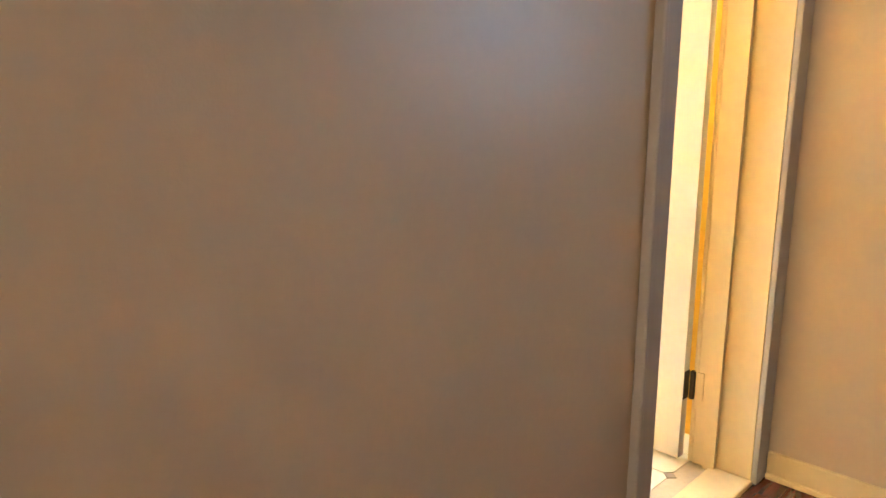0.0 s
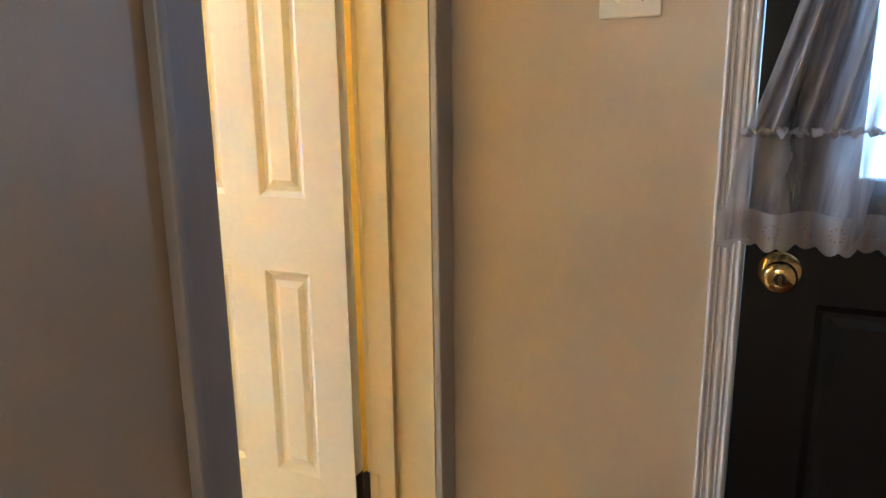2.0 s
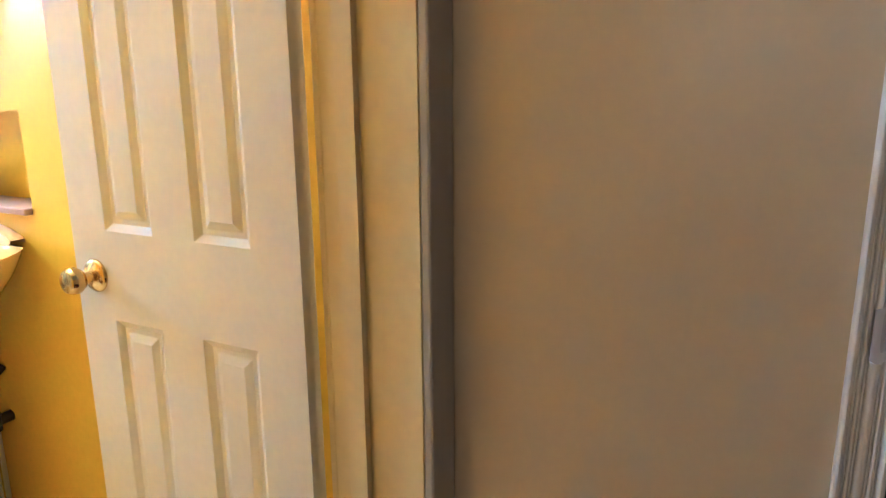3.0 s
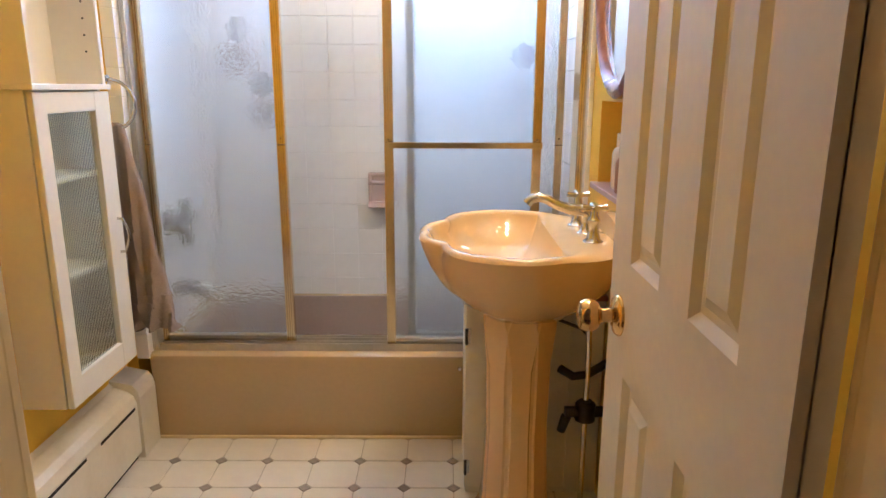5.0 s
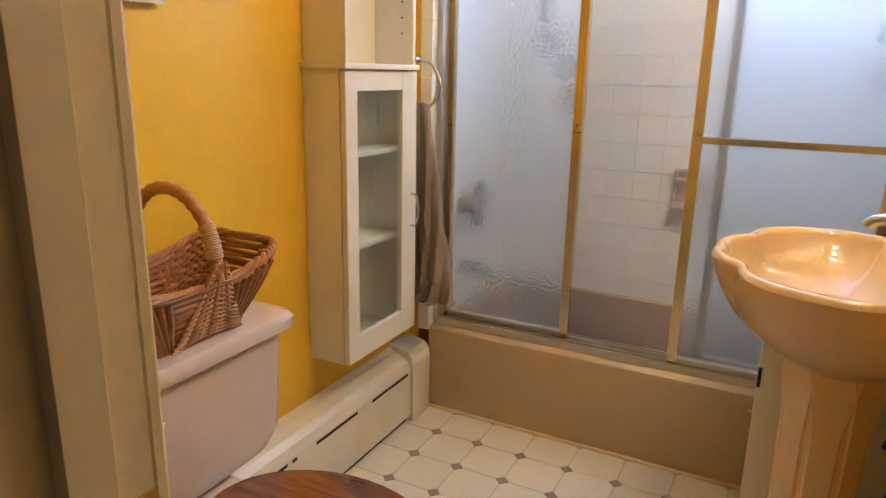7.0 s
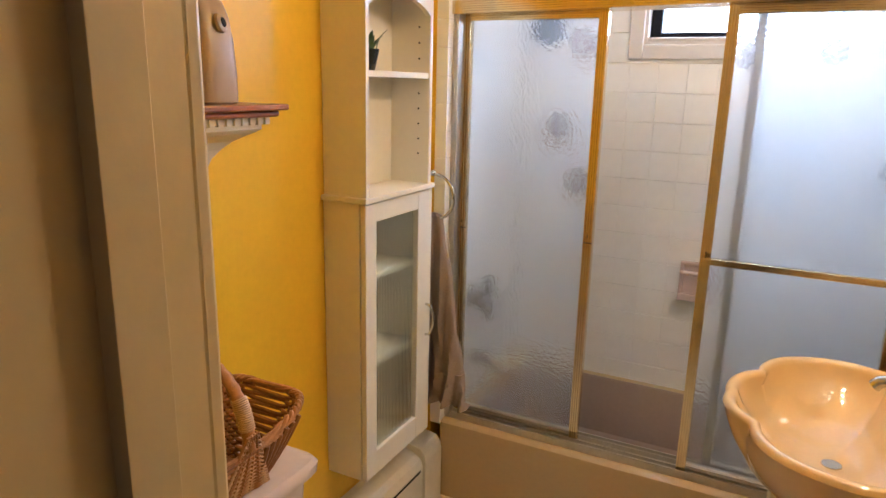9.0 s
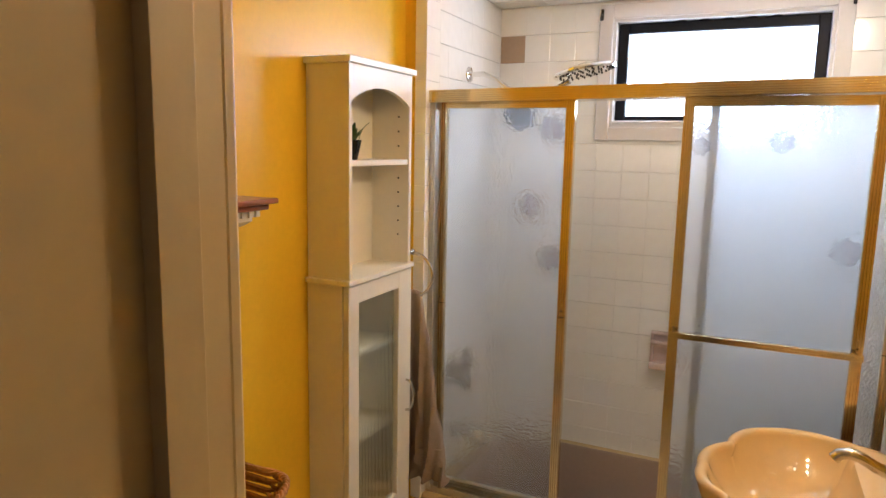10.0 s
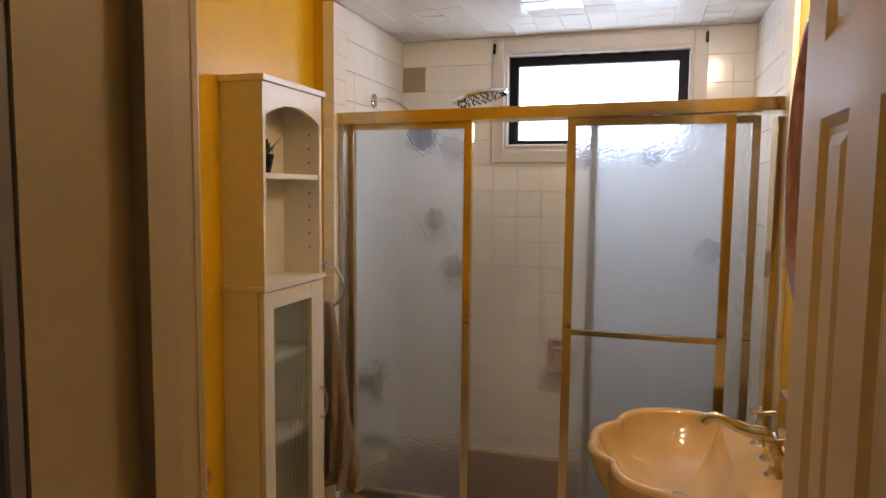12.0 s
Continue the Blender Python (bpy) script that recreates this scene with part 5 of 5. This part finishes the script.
for z in (0.075, 0.505):
    part("hinge", lathe(bmesh.new(), (0.450, 1.383, z), (0, 0, 1), [(0, 0.004), (0.050, 0.004)], 10), DARK_METAL, cdr, "exposed metal hinge", True)
    part("hinge_leaf", box(0.444, 0.462, 1.3835, 1.3865, z + 0.004, z + 0.05), NICKEL, cdr)
pl = thing("water_supply", (0.80, 1.33, 0), "dark supply valve and pipes under the sink", "plumbing")
part("valve", tube(bmesh.new(), [(RX, 1.335, 0.315), (0.74, 1.335, 0.315)], 0.017, 10), DARK_METAL, pl, smooth=True)
part("valve_handle", lathe(bmesh.new(), (0.80, 1.335, 0.29), (0, 0, 1), [(0, 0.03), (0.05, 0.03), (0.06, 0.02)], 12), DARK_METAL, pl, smooth=True)
part("valve_nut", lathe(bmesh.new(), (0.745, 1.335, 0.30), (-0.3, 0, -1), [(0, 0.016), (0.05, 0.013)], 8), DARK_METAL, pl, smooth=True)
part("supply_pipe", tube(bmesh.new(), [(0.80, 1.335, 0.01), (0.80, 1.335, 0.34), (0.80, 1.33, 0.50), (0.79, 1.32, 0.66)], 0.009, 8), NICKEL, pl, smooth=True)
part("supply_hose", tube(bmesh.new(), [(0.705, 1.345, 0.60), (0.74, 1.35, 0.585), (0.78, 1.345, 0.57), (0.80, 1.335, 0.55)], 0.005, 8), DARK_METAL, pl, smooth=True)
part("trap", tube(bmesh.new(), [(0.72, 1.34, 0.45), (0.76, 1.34, 0.425), (0.80, 1.34, 0.43), (RX, 1.34, 0.47)], 0.013, 10), DARK_METAL, pl, smooth=True)

# ---------------------------------------------------------------- mirror, niche things
mr = thing("oval_mirror", (RX, 1.385, 1.625), "oval wall mirror in a dark wooden frame", "mirror")
MC, MY, MZ = (1.385, 1.625), 0.285, 0.41
rings = []
for i in range(72):
    a = 2 * math.pi * i / 72
    n_ = Vector((0, math.cos(a) / MY, math.sin(a) / MZ)).normalized()
    c = Vector((RX - 0.001, MC[0] + MY * math.cos(a), MC[1] + MZ * math.sin(a)))
    rings.append([c + n_ * u + Vector((-h_, 0, 0)) for u, h_ in ((0, 0), (0, 0.018), (-0.008, 0.026), (-0.020, 0.030), (-0.034, 0.024), (-0.042, 0.014), (-0.046, 0.010), (-0.046, 0))])
part("frame", loft(bmesh.new(), rings, True, wrap=True), MIRROR_WOOD, mr, smooth=True)
b = loft(bmesh.new(), [[(x, MC[0] + (MY - 0.044) * math.cos(2 * math.pi * i / 72), MC[1] + (MZ - 0.044) * math.sin(2 * math.pi * i / 72)) for i in range(72)] for x in (RX - 0.003, RX - 0.009)])
part("mirror_glass", b, MIRROR, mr)

structure("trim_niche_sill", box(RX - 0.022, RX + 0.108, NY0, NY1 + 0.012, NZ0 - 0.014, NZ0 + 0.004, 0.003), MAUVE, "mauve painted sill of the wall niche", "sill")
lb = thing("lotion_bottle", (RX + 0.03, 1.47, NZ0), "cream plastic lotion bottle in the wall niche", "bottle")
part("body", loft(bmesh.new(), [[(RX + 0.032 + s * 0.026 * math.cos(a), 1.470 + s * 0.034 * math.sin(a), NZ0 + 0.004 + z) for a in [2 * math.pi * k / 20 for k in range(20)]] for z, s in ((0, 0.92), (0.004, 1), (0.10, 1), (0.115, 0.8), (0.122, 0.45))]), CREAM_PLASTIC, lb, smooth=True)
part("cap", lathe(bmesh.new(), (RX + 0.032, 1.470, NZ0 + 0.126), (0, 0, 1), [(0, 0.016), (0.036, 0.015), (0.038, 0.012)], 16), CREAM_PLASTIC, lb, smooth=True)
jb = thing("amber_jar", (RX + 0.03, 1.37, NZ0), "amber toiletry jar in the wall niche", "jar")
part("body", lathe(bmesh.new(), (RX + 0.03, 1.375, NZ0 + 0.004), (0, 0, 1), [(0, 0.034), (0.004, 0.037), (0.085, 0.037), (0.098, 0.03), (0.104, 0.026)], 20), WICKER, jb, smooth=True)
part("lid", lathe(bmesh.new(), (RX + 0.03, 1.375, NZ0 + 0.108), (0, 0, 1), [(0, 0.029), (0.022, 0.029), (0.024, 0.026)], 20), CREAM_PLASTIC, jb, smooth=True)

# ---------------------------------------------------------------- lamps
vl = thing("vanity_light", (RX, 1.20, 2.20), "brass bar wall light with glowing globe bulbs", "wall lamp")
part("backplate", box(RX - 0.03, RX - 0.001, 1.03, 1.57, 2.16, 2.25, 0.008), BRASS, vl)
for y in (1.12, 1.30, 1.48):
    s = part("socket", lathe(bmesh.new(), (RX - 0.03, y, 2.205), (-1, 0, 0), [(0, 0.022), (0.03, 0.020)], 16), BRASS, vl, smooth=True)
    part("bulb", lathe(bmesh.new(), (RX - 0.058, y, 2.205), (-1, 0, 0), [(0, 0.014)] + [(0.034 - 0.030 * math.cos(radians(t)), 0.030 * math.sin(radians(t))) for t in range(30, 180, 15)] + [(0.064, 0)], 20), BULB_GLOW, s, "lit globe bulb", True)

# unseen lamp, added at the hall's far end to warm the east wall
cl = thing("hall_fill_lamp", (WEST, -0.50, 1.85), "unseen wall lamp with a glowing globe, added to light the hall", "wall lamp")
part("backplate", lathe(bmesh.new(), (WEST, -0.50, 1.85), (1, 0, 0), [(0, 0.06), (0.012, 0.058), (0.02, 0.03)], 24), BRASS, cl, smooth=True)
part("arm", tube(bmesh.new(), [(WEST + 0.01, -0.50, 1.85), (WEST + 0.08, -0.50, 1.83), (WEST + 0.13, -0.50, 1.86)], 0.008, 10), BRASS, cl, smooth=True)
part("globe", lathe(bmesh.new(), (WEST + 0.13, -0.50, 1.855), (0, 0, 1), [(0.07 - 0.07 * math.cos(radians(t)), 0.07 * math.sin(radians(t))) for t in range(15, 181, 15)], 24), HALL_FILL_GLOW, cl, "lit glass globe", True)

# ---------------------------------------------------------------- pieces of floors and walls
def box_mesh(name, sx, sy, sz, axis, material, bev=0.0018):
    """A slab lying in a plane with eased edges on its face; axis: the side that shows."""
    o = [(-sx, -sy), (sx, -sy), (sx, sy), (-sx, sy)]
    i_ = [(-sx + bev, -sy + bev), (sx - bev, -sy + bev), (sx - bev, sy - bev), (-sx + bev, sy - bev)]
    pl_ = lambda ps, h: [{"+z": (u, v, h), "-y": (u, -h, v), "+x": (h, u, v), "-x": (-h, u, v)}[axis] for u, v in ps]
    return mesh_of(name, loft(bmesh.new(), [pl_(o, 0), pl_(o, sz - bev * 0.6), pl_(i_, sz)]), material)


def piece(name, me, parent, at, rot=0.0):
    ob = new(name, me)
    ob.parent = parent
    ob.location = at
    ob.rotation_euler = (0, 0, rot)
    return ob


# octagon floor
D = 0.0215
h_ = TP / 2 - 0.0011
octo = [(h_ - D, -h_), (h_, -h_ + D), (h_, h_ - D), (h_ - D, h_), (-h_ + D, h_), (-h_, h_ - D), (-h_, -h_ + D), (-h_ + D, -h_)]
shr = lambda ps, k: [(x * k, y * k) for x, y in ps]
tile_me = mesh_of("tile", loft(bmesh.new(), [[(x, y, -0.0025) for x, y in octo], [(x, y, -0.0006) for x, y in octo], [(x, y, 0.0) for x, y in shr(octo, 0.985)]]), FLOOR_TILE)
dia = [(D - 0.0016, 0), (0, D - 0.0016), (-D + 0.0016, 0), (0, -D + 0.0016)]
dia_me = mesh_of("diamond", loft(bmesh.new(), [[(x, y, -0.0025) for x, y in dia], [(x, y, -0.0008) for x, y in dia], [(x, y, -0.0002) for x, y in shr(dia, 0.95)]]), FLOOR_DIAMOND)
DX0, DYR = -0.536, 1.585
for i in range(-1, 10):
    for j in range(-10, 2):
        x, y = DX0 + (i - 0.5) * TP, DYR + (j - 0.5) * TP
        if -0.80 < x < RX + 0.02 and -0.02 < y < TY + 0.06:
            piece("tile", tile_me, bath_floor, (x, y, 0))
        x, y = DX0 + i * TP, DYR + j * TP
        if -0.78 < x < RX and -0.02 < y < TY:
            piece("diamond", dia_me, bath_floor, (x, y, 0))

# hall boards
boards = tagged(new("floor_hall"), "dark reddish brown wooden hall floorboards", "floor", kind="structure")
bw = 0.0825
for r in range(28):
    y = HY - 0.006 - (r + 0.5) * bw
    x = WEST - random.uniform(0, 1.0)
    while x < XW:
        ln = random.choice((1.1, 1.4, 1.7))
        xa, xb = max(x, WEST), min(x + ln, XW)
        if xb - xa > 0.03:
            piece("floorboard", box_mesh("floorboard", (xb - xa) / 2 - 0.0006, bw / 2 - 0.0006, 0.004, "+z", OAK, 0.0012), boards, ((xa + xb) / 2, y, -0.004))
        x += ln

# wall tiles
tile_cache = {}


def wall_tile(w, h, axis, material):
    k = (round(w, 4), round(h, 4), axis, material.name)
    if k not in tile_cache:
        tile_cache[k] = box_mesh("tile", w / 2 - 0.0001, h / 2 - 0.0008, GT, axis, material, 0.0018)
    return tile_cache[k]


TW, THT = 0.1092, 0.1128
accents = {(0, 15), (2, 12), (1, 9), (2, 7), (12, 8)}
Z0 = 0.290
cw_ = 0.03
for j in range(17):
    z0, z1 = Z0 + j * THT, min(Z0 + (j + 1) * THT, SH)
    if z1 - z0 < 0.02:
        continue
    for i in range(14):
        x0, x1 = SL + i * TW, min(SL + (i + 1) * TW, SR)
        if x1 - x0 < 0.012:
            continue
        cells = [(x0, x1, z0, z1)]
        ox0, ox1, oz0, oz1 = WX0 - cw_, WX1 + cw_, WZ0 - cw_, WZ1 + cw_
        if x1 > ox0 and x0 < ox1 and z1 > oz0 and z0 < oz1:
            cells = []
            if x0 < ox0 - 0.01:
                cells.append((x0, ox0, z0, z1))
            if x1 > ox1 + 0.01:
                cells.append((ox1, x1, z0, z1))
            xa, xb = max(x0, ox0), min(x1, ox1)
            if z0 < oz0 - 0.01:
                cells.append((xa, xb, z0, oz0))
            if z1 > oz1 + 0.01:
                cells.append((xa, xb, oz1, z1))
        for a0, a1, c0, c1 in cells:
            m_ = TILE_ACCENT if (i, j) in accents else TILE
            piece("tile", wall_tile(a1 - a0, c1 - c0, "-y", m_), back_wall, ((a0 + a1) / 2, BACK + GT + random.uniform(-0.0006, 0.0006), (c0 + c1) / 2))
    for i in range(6):
        y1, y0 = BACK - i * TW, max(BACK - (i + 1) * TW, SY + 0.1)
        if y1 - y0 < 0.012:
            continue
        piece("tile", wall_tile(y1 - y0, z1 - z0, "+x", TILE), left_wall, (SL - GT + random.uniform(-0.0006, 0.0006), (y0 + y1) / 2, (z0 + z1) / 2))
        piece("tile", wall_tile(y1 - y0, z1 - z0, "-x", TILE), right_wall, (SR + GT + random.uniform(-0.0006, 0.0006), (y0 + y1) / 2, (z0 + z1) / 2))
